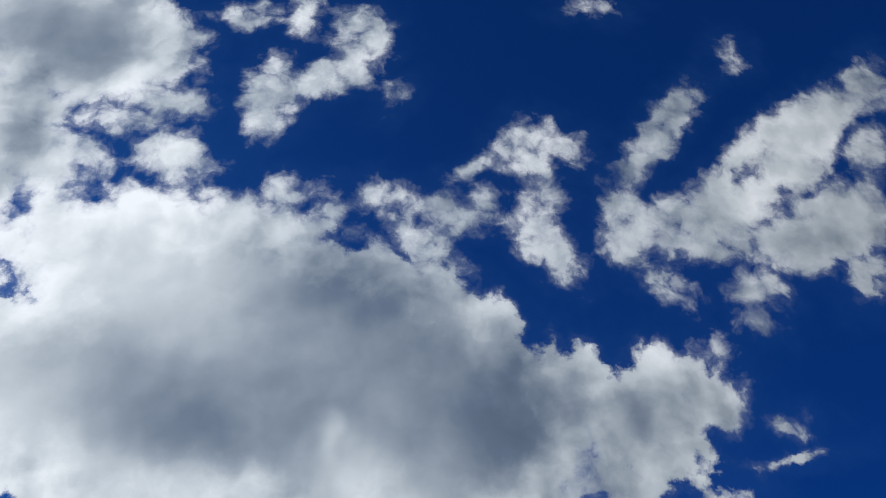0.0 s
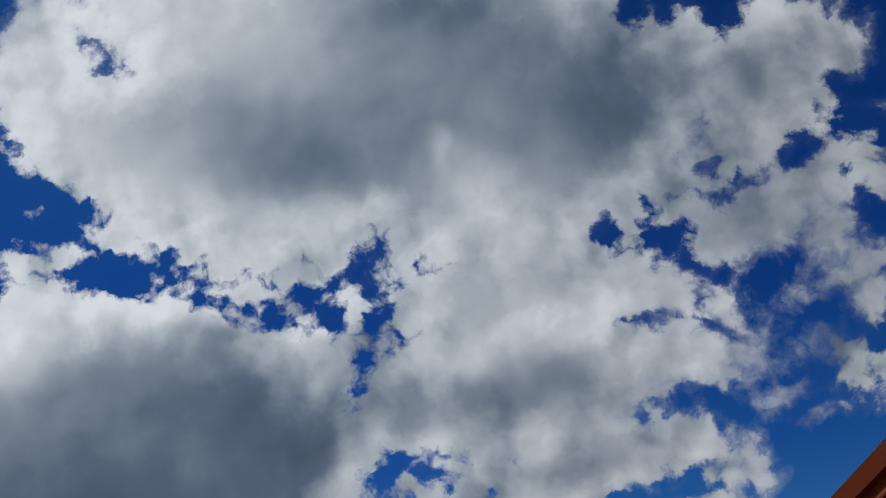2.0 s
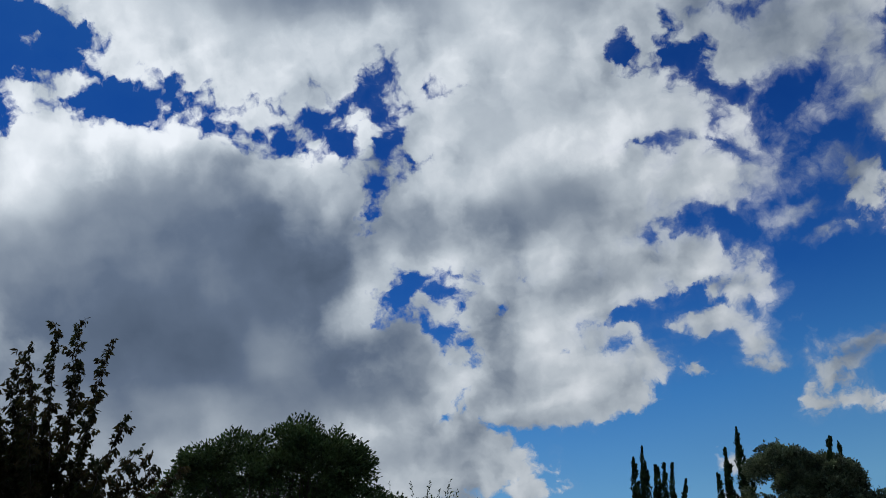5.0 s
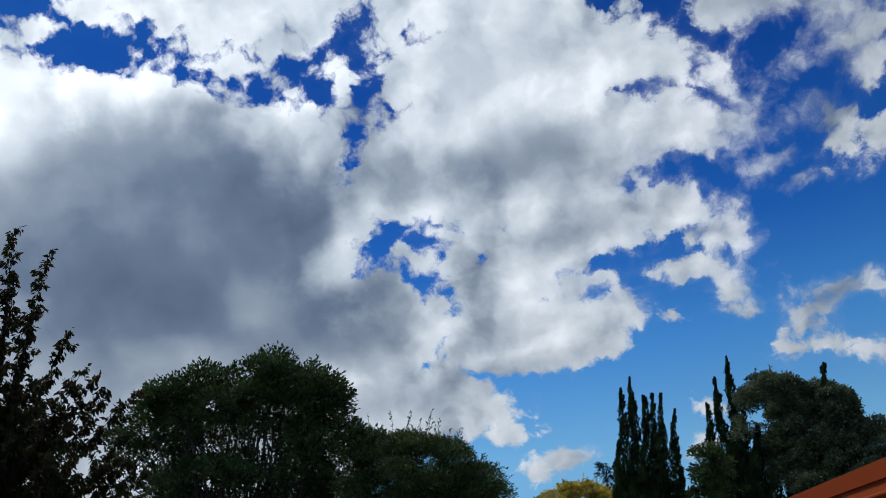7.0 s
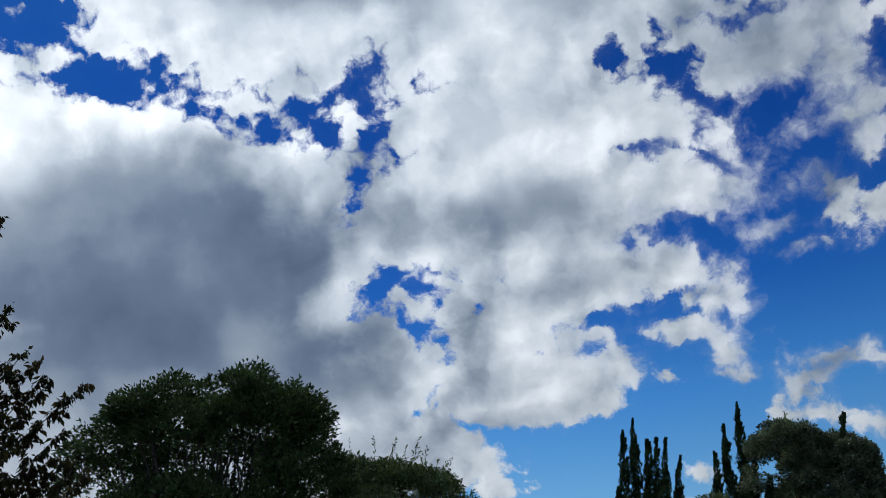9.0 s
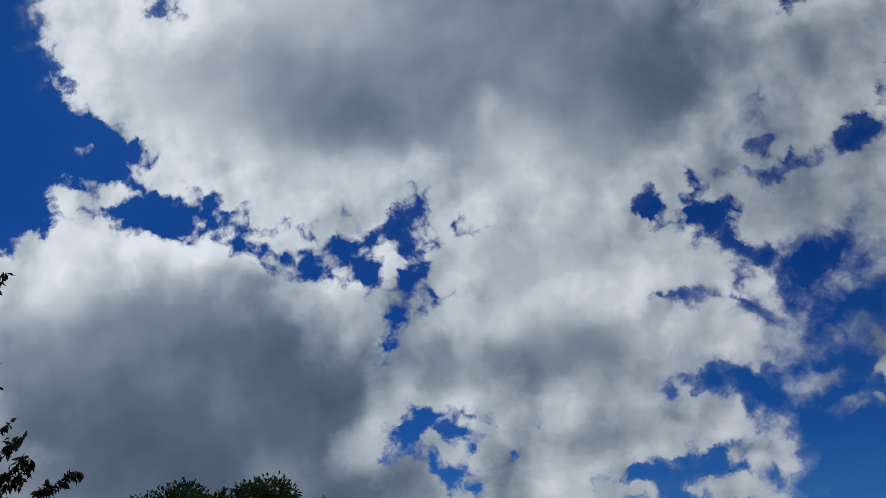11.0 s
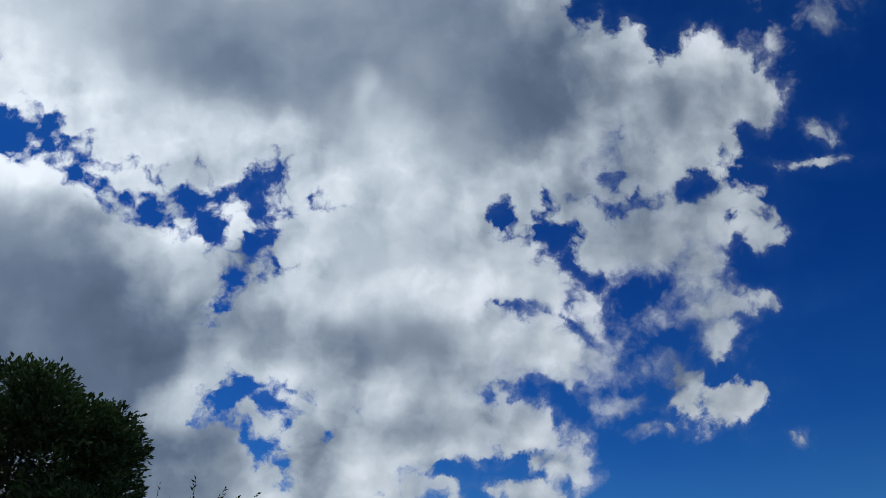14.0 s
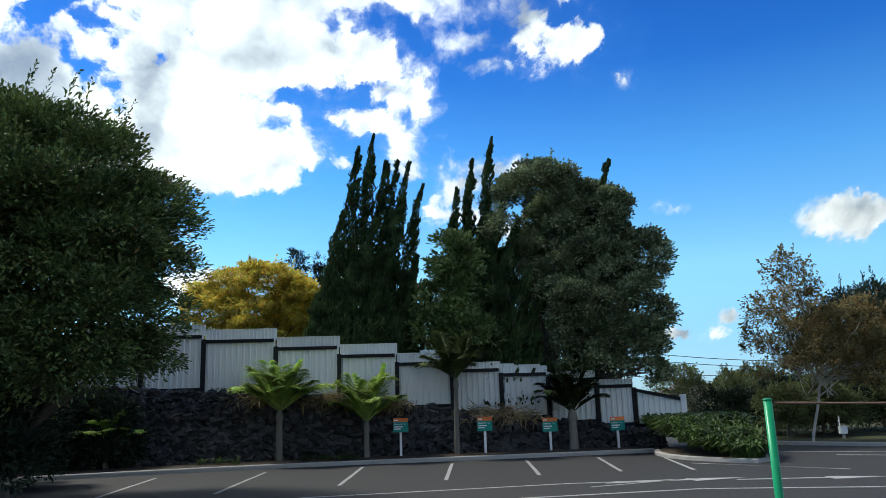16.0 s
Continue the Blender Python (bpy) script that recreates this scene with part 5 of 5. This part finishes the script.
def fence_panel(x0, x1, top, bottom, cap, slope=0.0):
    """One bay of the fence: profiled white sheet in a dark frame, and a higher strip of sheet behind the top rail."""
    y0, y1 = 0.1 * x0, 0.1 * x1
    w = math.hypot(x1 - x0, y1 - y0)
    h = top - bottom
    sheet = flat_part("panel", *corrugated(w - 0.02, h), M_SHEET, fence)
    sheet.matrix_basis = pose(x0 + 0.01, y0, bottom, 0, 0, math.degrees(math.atan2(y1 - y0, x1 - x0)))
    for v in sheet.data.vertices:
        v.co.z -= slope * v.co.x / w * (v.co.z / h)
    box_part("post", (0, -0.05, h / 2 - 0.1), (0.14, 0.1, h + 0.3), M_BLACK, sheet, bevel=0.006)
    bm = bmesh.new()
    box(bm, (w / 2, -0.06, h - 0.03), (w - 0.14, 0.07, 0.11), 0.005)
    for v in bm.verts:
        v.co.z -= slope * v.co.x / w
    part("top_rail", bm, M_BLACK, sheet)
    box_part("bottom_rail", (w / 2, -0.06, -0.04), (w - 0.14, 0.07, 0.11), M_BLACK, sheet, bevel=0.005)
    if cap > 0.05:
        upper = flat_part("upper_sheet", *corrugated(w, cap, 0.03, 0.12), M_SHEET, sheet)
        upper.location = (0.02, 0.09, h)
        box_part("capping", (w / 2 + 0.02, 0.085, h + cap + 0.008), (w, 0.07, 0.022), M_SHEET, sheet, bevel=0.004)


for bay in ((-12.1, -9.9, 4.2, 2.5, 0.35), (-9.9, -7.97, 4.12, 2.42, 0.36), (-7.97, -5.65, 3.95, 2.28, 0.36), (-5.65, -3.58, 3.66, 2.1, 0.35), (-3.58, -1.68, 3.36, 1.9, 0.36),
            (-1.68, 0.15, 3.05, 1.66, 0.33), (0.15, 1.8, 2.78, 1.42, 0.24), (1.8, 3.4, 2.6, 1.2, 0.24), (3.4, 5.05, 2.38, 1.0, 0.25), (5.05, 6.35, 2.12, 0.86, 0.2),
            (6.35, 8.0, 1.98, 0.8, 0.0, 0.36)):
    fence_panel(*bay)
box_part("end_post", (8.06, 0.78, 1.0), (0.2, 0.16, 1.5), M_WHITE, fence, "squat white end post", bevel=0.01)
for x, z in ((-0.9, 3.42), (1.4, 2.9), (2.3, 2.85)):
    off = flat_part("offcut", *corrugated(0.9, 0.62, 0.03, 0.12), M_SHEET, fence)
    off.matrix_basis = pose(x, 0.25 + 0.1 * x, z - 0.55, 0, 0, 5.7)


# ---- parking signs ----
def text_part(name, words, size, place, mat, parent):
    cu = bpy.data.curves.new(name, "FONT")
    cu.body, cu.size, cu.extrude, cu.align_x = words, size, 0.0008, "LEFT"
    temp = new(name, cu)
    me = bpy.data.meshes.new_from_object(temp)
    bpy.data.objects.remove(temp)
    me.materials.append(mat)
    ob = new(name, me)
    ob.parent = parent
    ob.matrix_basis = pose(*place, 90, 0, 0)
    return ob


def parking_sign(x, y, top):
    root = thing("parking_sign", (x, y, 0.0), "small orange and teal parking sign on a white post", "sign", "parking signs", turn=random.Random(round(x * 10)).uniform(-4, 6))
    box_part("post", (0, 0, (top - 0.28) / 2 + 0.02), (0.075, 0.075, top - 0.24), M_WHITE, root, bevel=0.008)
    box_part("sign_board", (0, -0.05, top - 0.275), (0.47, 0.012, 0.31), M_TEAL, root, "teal lower field with rows of white lettering", bevel=0.003)
    box_part("header_band", (0, -0.05, top - 0.06), (0.47, 0.013, 0.118), M_ORANGE, root, "orange band across the top", bevel=0.003)
    box_part("header_bar", (-0.14, -0.058, top - 0.065), (0.13, 0.004, 0.035), M_WHITE, root)
    text_part("lettering", "Reserved", 0.062, (-0.2, -0.058, top - 0.205), M_WHITE, root)
    text_part("lettering", "for", 0.062, (0.09, -0.058, top - 0.205), M_WHITE, root)
    for k, w in enumerate((0.26, 0.2)):
        box_part("text_bar", (-0.2 + w / 2, -0.058, top - 0.265 - 0.065 * k), (w, 0.004, 0.032), M_WHITE, root)


for x, y, top in ((-1.5, 24.05, 1.28), (1.13, 24.3, 1.23), (3.2, 24.5, 1.14), (5.38, 24.72, 1.10)):
    parking_sign(x, y, top)


# ---- palms ----
def frond_arrays(rng, length, rise, sag, leaflet, count=44):
    """A feather frond along +x: arching rib with two rows of narrow leaflets."""
    t = np.linspace(0, 1, 9)
    rib = np.stack([length * t * (1 - 0.12 * t), np.zeros(9), rise * t - sag * t * t], 1)
    stalk = tube_arrays(rib, np.linspace(0.022, 0.004, 9), 4)
    s = np.repeat(np.linspace(0.16, 1.0, count // 2), 2)
    side = np.tile([1.0, -1.0], count // 2)
    p = np.stack([np.interp(s, t, rib[:, k]) for k in range(3)], 1)
    along = np.stack([np.full_like(s, length), 0 * s, rise - 2 * sag * s], 1)
    along /= np.linalg.norm(along, axis=1)[:, None]
    ways = along * 0.75 + np.stack([0 * s, side, 0.38 - 0.5 * s], 1) * 0.9 + rng.normal(0, 0.08, (len(s), 3))
    ways /= np.linalg.norm(ways, axis=1)[:, None]
    ln = leaflet * np.sin(np.clip(s * 0.9 + 0.12, 0, 1) * math.pi * 0.93) ** 0.6 + 0.05
    across = np.cross(ways, np.array([0, 0, 1.0]))
    across /= np.linalg.norm(across, axis=1)[:, None]
    w = 0.05
    mid = p + ways * (ln * 0.5)[:, None]
    tip = p + ways * ln[:, None] - np.array([0, 0, 1.0]) * (ln * 0.22)[:, None]
    v = np.stack([p, mid + across * w, tip, mid - across * w], 1).reshape(-1, 3)
    return stalk, (v, np.arange(len(v)).reshape(-1, 4))


def palm(place, trunk_h, trunk_r, fronds, length, seed, label, upright=0.9, lean=0.0, leaf=None):
    rng = np.random.default_rng(seed)
    root = thing("palm", place, label, "palm", "palms along the wall", turn=0)
    t = np.linspace(0, 1, 26)
    ring = trunk_r * (1 + 0.06 * (np.arange(26) % 2)) * (1.15 - 0.25 * t)
    pts = np.stack([lean * t * t, 0 * t, -0.1 + (trunk_h + 0.1) * t], 1)
    flat_part("trunk", *tube_arrays(pts, ring, 12), M_PALMBARK, root, shade=True)
    shaft = np.stack([np.full(7, lean), np.zeros(7), np.linspace(trunk_h - 0.02, trunk_h + 0.38, 7)], 1)
    flat_part("crownshaft", *tube_arrays(shaft, trunk_r * np.array([1.05, 1.25, 1.2, 1.05, 0.9, 0.7, 0.4]), 12), M_PALMBARK, root, shade=True)
    for k in range(fronds):
        g = 2 * math.pi * (k * 0.382 + rng.uniform(-0.03, 0.03))
        u = k / max(1, fronds - 1)
        ln = length * rng.uniform(0.85, 1.08)
        rise = ln * (upright * (1.7 - 0.75 * u)) * rng.uniform(0.9, 1.1)
        stalk, blades = frond_arrays(rng, ln * (0.35 + 0.5 * u), rise, rise * (0.10 + 0.30 * u), 0.72 * length / 1.5, 84)
        ob = flat_part("frond", *merge([stalk, blades]), leaf or L_PALM, root)
        ob.matrix_basis = pose(lean, 0, trunk_h + 0.25, 0, 0, math.degrees(g))
    return root


palm((-5.2, 23.7, 0.08), 1.25, 0.095, 15, 1.95, 51, "short feather palm with arching light-green fronds", 0.56)
palm((-2.55, 23.95, 0.08), 0.85, 0.08, 12, 1.75, 52, "short feather palm with upswept fronds", 0.64)
palm((0.24, 24.2, 0.08), 2.1, 0.075, 13, 1.5, 53, "tall slim palm with a ringed grey trunk and drooping fronds", 0.62, 0.03, L_PALM_DULL)
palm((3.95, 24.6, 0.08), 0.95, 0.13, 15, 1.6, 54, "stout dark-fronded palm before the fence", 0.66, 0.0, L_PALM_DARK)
palm((-10.1, 22.8, 0.06), 0.5, 0.07, 9, 1.2, 55, "young palm in deep shade below the wall", 0.5)


def dry_skirt(place, seed, n=46, size=0.8):
    """Dead fronds and tussock that spill over the wall."""
    rng = np.random.default_rng(seed)
    p = rng.normal(0, 1, (n * 9, 3)) * np.array([size * 0.6, 0.12, 0.1])
    g = rng.uniform(-1, 1, n * 9)
    w = np.stack([g, np.full(n * 9, -0.5), rng.uniform(-0.7, 0.5, n * 9)], 1)
    ob = flat_part("dry_tussock", *leaf_mesh(rng, p, w, 0.5, 0.025, flat=0.2, droop=0.3), L_DRY)
    ob.matrix_world = pose(*place)
    tagged(ob, "dead straw-coloured fronds hanging over the wall", "dry plants", "dry tussocks")


for x, dz, s, seed in ((-3.9, 0.0, 0.9, 61), (-1.9, 0.0, 0.5, 62), (1.3, 0.02, 0.8, 63), (2.2, 0.05, 0.7, 64), (-5.9, -0.1, 0.6, 65)):
    dry_skirt((x, wall_y(x) + 0.05, wall_top(x) + dz), seed, size=s)


def strap_plants(name, centre_list, seed, blades, length, label, category, mat=None, width=0.035):
    """A bed of arching strap leaves: each leaf rises, bends over and tapers."""
    rng = np.random.default_rng(seed)
    verts, faces = [], []
    for cx, cy, cz in centre_list:
        for k in range(blades):
            g = rng.uniform(0, 2 * math.pi)
            d = np.array([math.cos(g), math.sin(g), 0])
            s = np.array([-d[1], d[0], 0]) * width * rng.uniform(0.7, 1.2)
            ln = length * rng.uniform(0.6, 1.15)
            out = rng.uniform(0.3, 0.95)
            base = np.array([cx, cy, cz]) + rng.normal(0, 0.07, 3) * np.array([1, 1, 0])
            n0 = len(verts)
            for t, w in ((0, 0.8), (0.35, 1.0), (0.7, 0.8), (1.0, 0.1)):
                p = base + d * ln * out * t * (0.5 + 0.5 * t) + np.array([0, 0, ln * (1.25 * t - (0.55 + 0.5 * out) * t * t)])
                verts += [p + s * w, p - s * w]
            faces += [(n0 + 2 * i, n0 + 2 * i + 1, n0 + 2 * i + 3, n0 + 2 * i + 2) for i in range(3)]
    ob = flat_part(name, verts, faces, mat or L_LILY)
    return tagged(ob, label, category, kind="stuff")


rng_bed = np.random.default_rng(71)
lilies = []
while len(lilies) < 210:
    x, y = rng_bed.uniform(5.9, 10.0), rng_bed.uniform(18.8, 26.0)
    left = float(np.interp(y, [18.8, 19.4, 20.5, 21.6, 24.0, 26.0], [7.3, 6.9, 6.35, 6.1, 6.35, 6.6]))
    right = float(np.interp(y, [18.8, 19.2, 20.2, 22.2, 25.0, 26.0], [7.5, 7.75, 8.15, 8.65, 9.2, 9.5]))
    if left + 0.1 < x < right - 0.1:
        lilies.append((x, y, 0.1 + 0.6 * max(0.0, min(1.0, (y - 19.5) / 3.5))))
strap_plants("lily_bed", lilies, 72, 46, 0.8, "dense bed of arching green strap-leaved lilies", "plants")
strap_plants("grass_tuft", [(-4.3 + 0.33 * i, 23.4 + 0.1 * (i % 3), 0.1) for i in range(5)], 73, 26, 0.42, "low green tufts at the foot of the wall", "plants", width=0.015)
strap_plants("grass_tuft", [(-7.3 + 0.5 * i, 22.9 + 0.1 * (i % 2), 0.1) for i in range(3)], 74, 18, 0.45, "low tufts in the shaded bed", "plants", width=0.015)
weeds = [(x, wall_y(x) + 0.2, wall_top(x) - 0.05) for x in (-1.2, -0.6, -6.6, -7.4)]
strap_plants("wall_weed", weeds, 75, 16, 0.35, "straggling weeds along the top of the wall", "plants", width=0.012)

# ---- green pole with a cable, in the foreground ----
def green_pole():
    root = thing("green_pole", (1.94, 4.62, 0), "slim glossy green steel pole with a domed cap", "pole")
    bm = bmesh.new()
    bmesh.ops.create_cone(bm, cap_ends=True, segments=24, radius1=0.025, radius2=0.025, depth=1.5, matrix=pose(0.0, 0, 0.745))
    shaft = part("shaft", bm, M_GREEN, root)
    bm = bmesh.new()
    bmesh.ops.create_uvsphere(bm, u_segments=24, v_segments=10, radius=0.029, matrix=pose(0, 0, 1.495) @ Matrix.Diagonal((1, 1, 0.32, 1)))
    part("cap", bm, M_GREEN, root)
    for ob in root.children:
        for f in ob.data.polygons:
            f.use_smooth = len(f.vertices) < 20
    root.matrix_world = pose(1.925, 4.62, 0, 0, -0.3, 0)
    t = np.linspace(0, 1, 24)
    pts = np.stack([1.95 + 3.2 * t, 4.60 - 1.2 * t, 1.475 + 0.03 * t - 0.05 * np.sin(t * math.pi)], 1)
    v, f = tube_arrays(pts, 0.007 + 0.0015 * np.sin(np.arange(24) * 2.2), 8)
    tagged(flat_part("cable", v, f, M_ROPE, shade=True), "brown weathered cable strung from the green pole", "cable")
    far = thing("green_pole", (5.2, 3.4, 0), "slim glossy green steel pole with a domed cap", "pole")
    for ob in list(root.children):
        twin = ob.copy()
        scene.collection.objects.link(twin)
        twin.parent = far


green_pole()

# ---- street side and distance ----
def cottage(name, place, w, d, h, roof_h, turn, label, windows=2):
    root = thing(name, place, label, "house", turn=turn)
    box_part("wall", (0, 0, h / 2), (w, d, h), M_BRICKWALL, root)
    bm = bmesh.new()
    o = 0.4
    v = [bm.verts.new(p) for p in ((-w / 2 - o, -d / 2 - o, h), (w / 2 + o, -d / 2 - o, h), (w / 2 + o, d / 2 + o, h), (-w / 2 - o, d / 2 + o, h),
                                   (-w / 2 + d * 0.35, 0, h + roof_h), (w / 2 - d * 0.35, 0, h + roof_h))]
    for f in ((0, 1, 5, 4), (1, 2, 5), (2, 3, 4, 5), (3, 0, 4), (3, 2, 1, 0)):
        bm.faces.new([v[i] for i in f])
    part("roof", bm, M_ROOF, root)
    for k in range(windows):
        x = -w / 2 + w * (k + 0.5) / windows
        frame_ = box_part("window", (x, -d / 2 - 0.02, h * 0.55), (1.5, 0.08, 1.1), M_WHITE, root)
        box_part("pane", (x, -d / 2 - 0.05, h * 0.55), (1.36, 0.05, 0.96), M_PANE, frame_)
    return root


cottage("house", (15.6, 48.0, -1.6), 7, 6, 2.6, 1.6, 10, "low house with a grey tiled roof beyond the fence", 3)
cottage("house", (27.5, 38.0, 0), 9, 6, 2.3, 1.2, -30, "low brown house behind street trees", 3)
strip("kerb_3", [(9.6, 30.0), (10.6, 26.2), (12.5, 23.6), (16, 21.2), (24, 17.0)], 0.2, 0.12, M_CONCRETE, "pale kerb across the street", "kerb")
bed("ground_4", [(9.8, 30.0), (10.8, 26.4), (12.7, 23.8), (16.2, 21.4), (24.2, 17.2), (60, 0)], [(9.9, 60), (14, 60), (24, 60), (34, 60), (60, 55), (90, 40)], 0.1, M_GRASS, "rough grass verge under the street trees")


def service_box():
    root = thing("utility_box", (13.4, 26.4, 0.1), "small white utility box on a short post", "utility box")
    box_part("body", (0, 0, 0.42), (0.36, 0.26, 0.34), M_WHITE, root, bevel=0.02)
    box_part("lid", (0, 0, 0.61), (0.4, 0.3, 0.05), M_WHITE, root, bevel=0.012)
    box_part("post", (0, 0, 0.12), (0.12, 0.12, 0.26), M_CONCRETE, root)
    box_part("stake", (-0.12, 0.05, 0.75), (0.05, 0.05, 0.75), M_WHITE, root)
    root.scale = (0.65, 0.65, 0.65)


service_box()


def power_lines():
    for k, (za, zb, y) in enumerate(((5.8, 4.8, 50), (5.35, 4.5, 50.5), (4.6, 3.9, 51), (4.2, 3.6, 51.5))):
        t = np.linspace(0, 1, 30)
        pts = np.stack([6 + 34 * t, y + 4 * t, za + (zb - za) * t - 1.3 * np.sin(t * math.pi)], 1)
        tagged(flat_part("power_cable", *tube_arrays(pts, np.full(30, 0.022), 6), M_WIRE), "thin dark overhead power cable", "cable", "overhead cables")
    for x, y, h in ((6, 50.8, 6.4), (40, 54.8, 5.6)):
        post = thing("utility_pole", (x, y, 0), "timber utility pole with a crossarm", "utility pole", "utility poles")
        flat_part("pole", *tube_arrays([(0, 0, -0.2), (0, 0, h * 0.5), (0, 0, h)], [0.16, 0.13, 0.11], 10), M_BARK, post, shade=True)
        box_part("crossarm", (0, 0, h - 0.45), (0.12, 2.0, 0.12), M_BARK, post)


power_lines()

# ---- stones of the retaining wall ----
def stone_mesh(seed):
    """A rough block: a cube cut twice, pushed towards a ball and roughened."""
    rng = random.Random(seed)
    bm = bmesh.new()
    bmesh.ops.create_cube(bm, size=1.0)
    bmesh.ops.subdivide_edges(bm, edges=bm.edges[:], cuts=1, use_grid_fill=True)
    for v in bm.verts:
        c = v.co.copy()
        v.co = c.lerp(c.normalized() * 0.62, 0.12) + Vector([rng.uniform(-0.16, 0.16) for _ in range(3)])
    me = bpy.data.meshes.new("stone")
    bm.to_mesh(me)
    bm.free()
    me.materials.append(M_STONE)
    return me


stone_meshes = [stone_mesh(300 + k) for k in range(9)]
rng_wall = random.Random(77)
rest_v, rest_f, laid = [], [], 0
for level in range(21):
    z = 0.06 + level * 0.118
    x = -21.0 + rng_wall.uniform(0, 0.3)
    while x < 7.0:
        w = rng_wall.choice((0.11, 0.14, 0.17, 0.21, 0.26, 0.34)) * rng_wall.uniform(0.85, 1.15)
        h = rng_wall.uniform(0.09, 0.19)
        xc = x + w / 2
        x += w * 0.97
        zc = z + rng_wall.uniform(-0.05, 0.05)
        if zc + h * 0.4 > wall_top(xc) + 0.03:
            continue
        m = pose(xc, wall_y(xc) + 0.06 * zc + 0.03 + rng_wall.uniform(-0.06, 0.05), zc, rng_wall.uniform(-20, 20), rng_wall.uniform(-28, 28), rng_wall.uniform(-18, 24)) @ Matrix.Diagonal((w * 1.04, 0.3, h * 1.1, 1))
        me = stone_meshes[rng_wall.randrange(9)]
        if -2.5 < xc < 5.6 and laid < 300:
            laid += 1
            ob = new("stone", me)
            ob.parent = retaining_wall
            ob.matrix_basis = m
        else:
            n0 = len(rest_v)
            rest_v += [tuple(m @ v.co) for v in me.vertices]
            rest_f += [tuple(n0 + i for i in p.vertices) for p in me.polygons]
rubble = flat_part("rubble", rest_v, rest_f, M_STONE, retaining_wall)
tagged(rubble, kind="stuff")
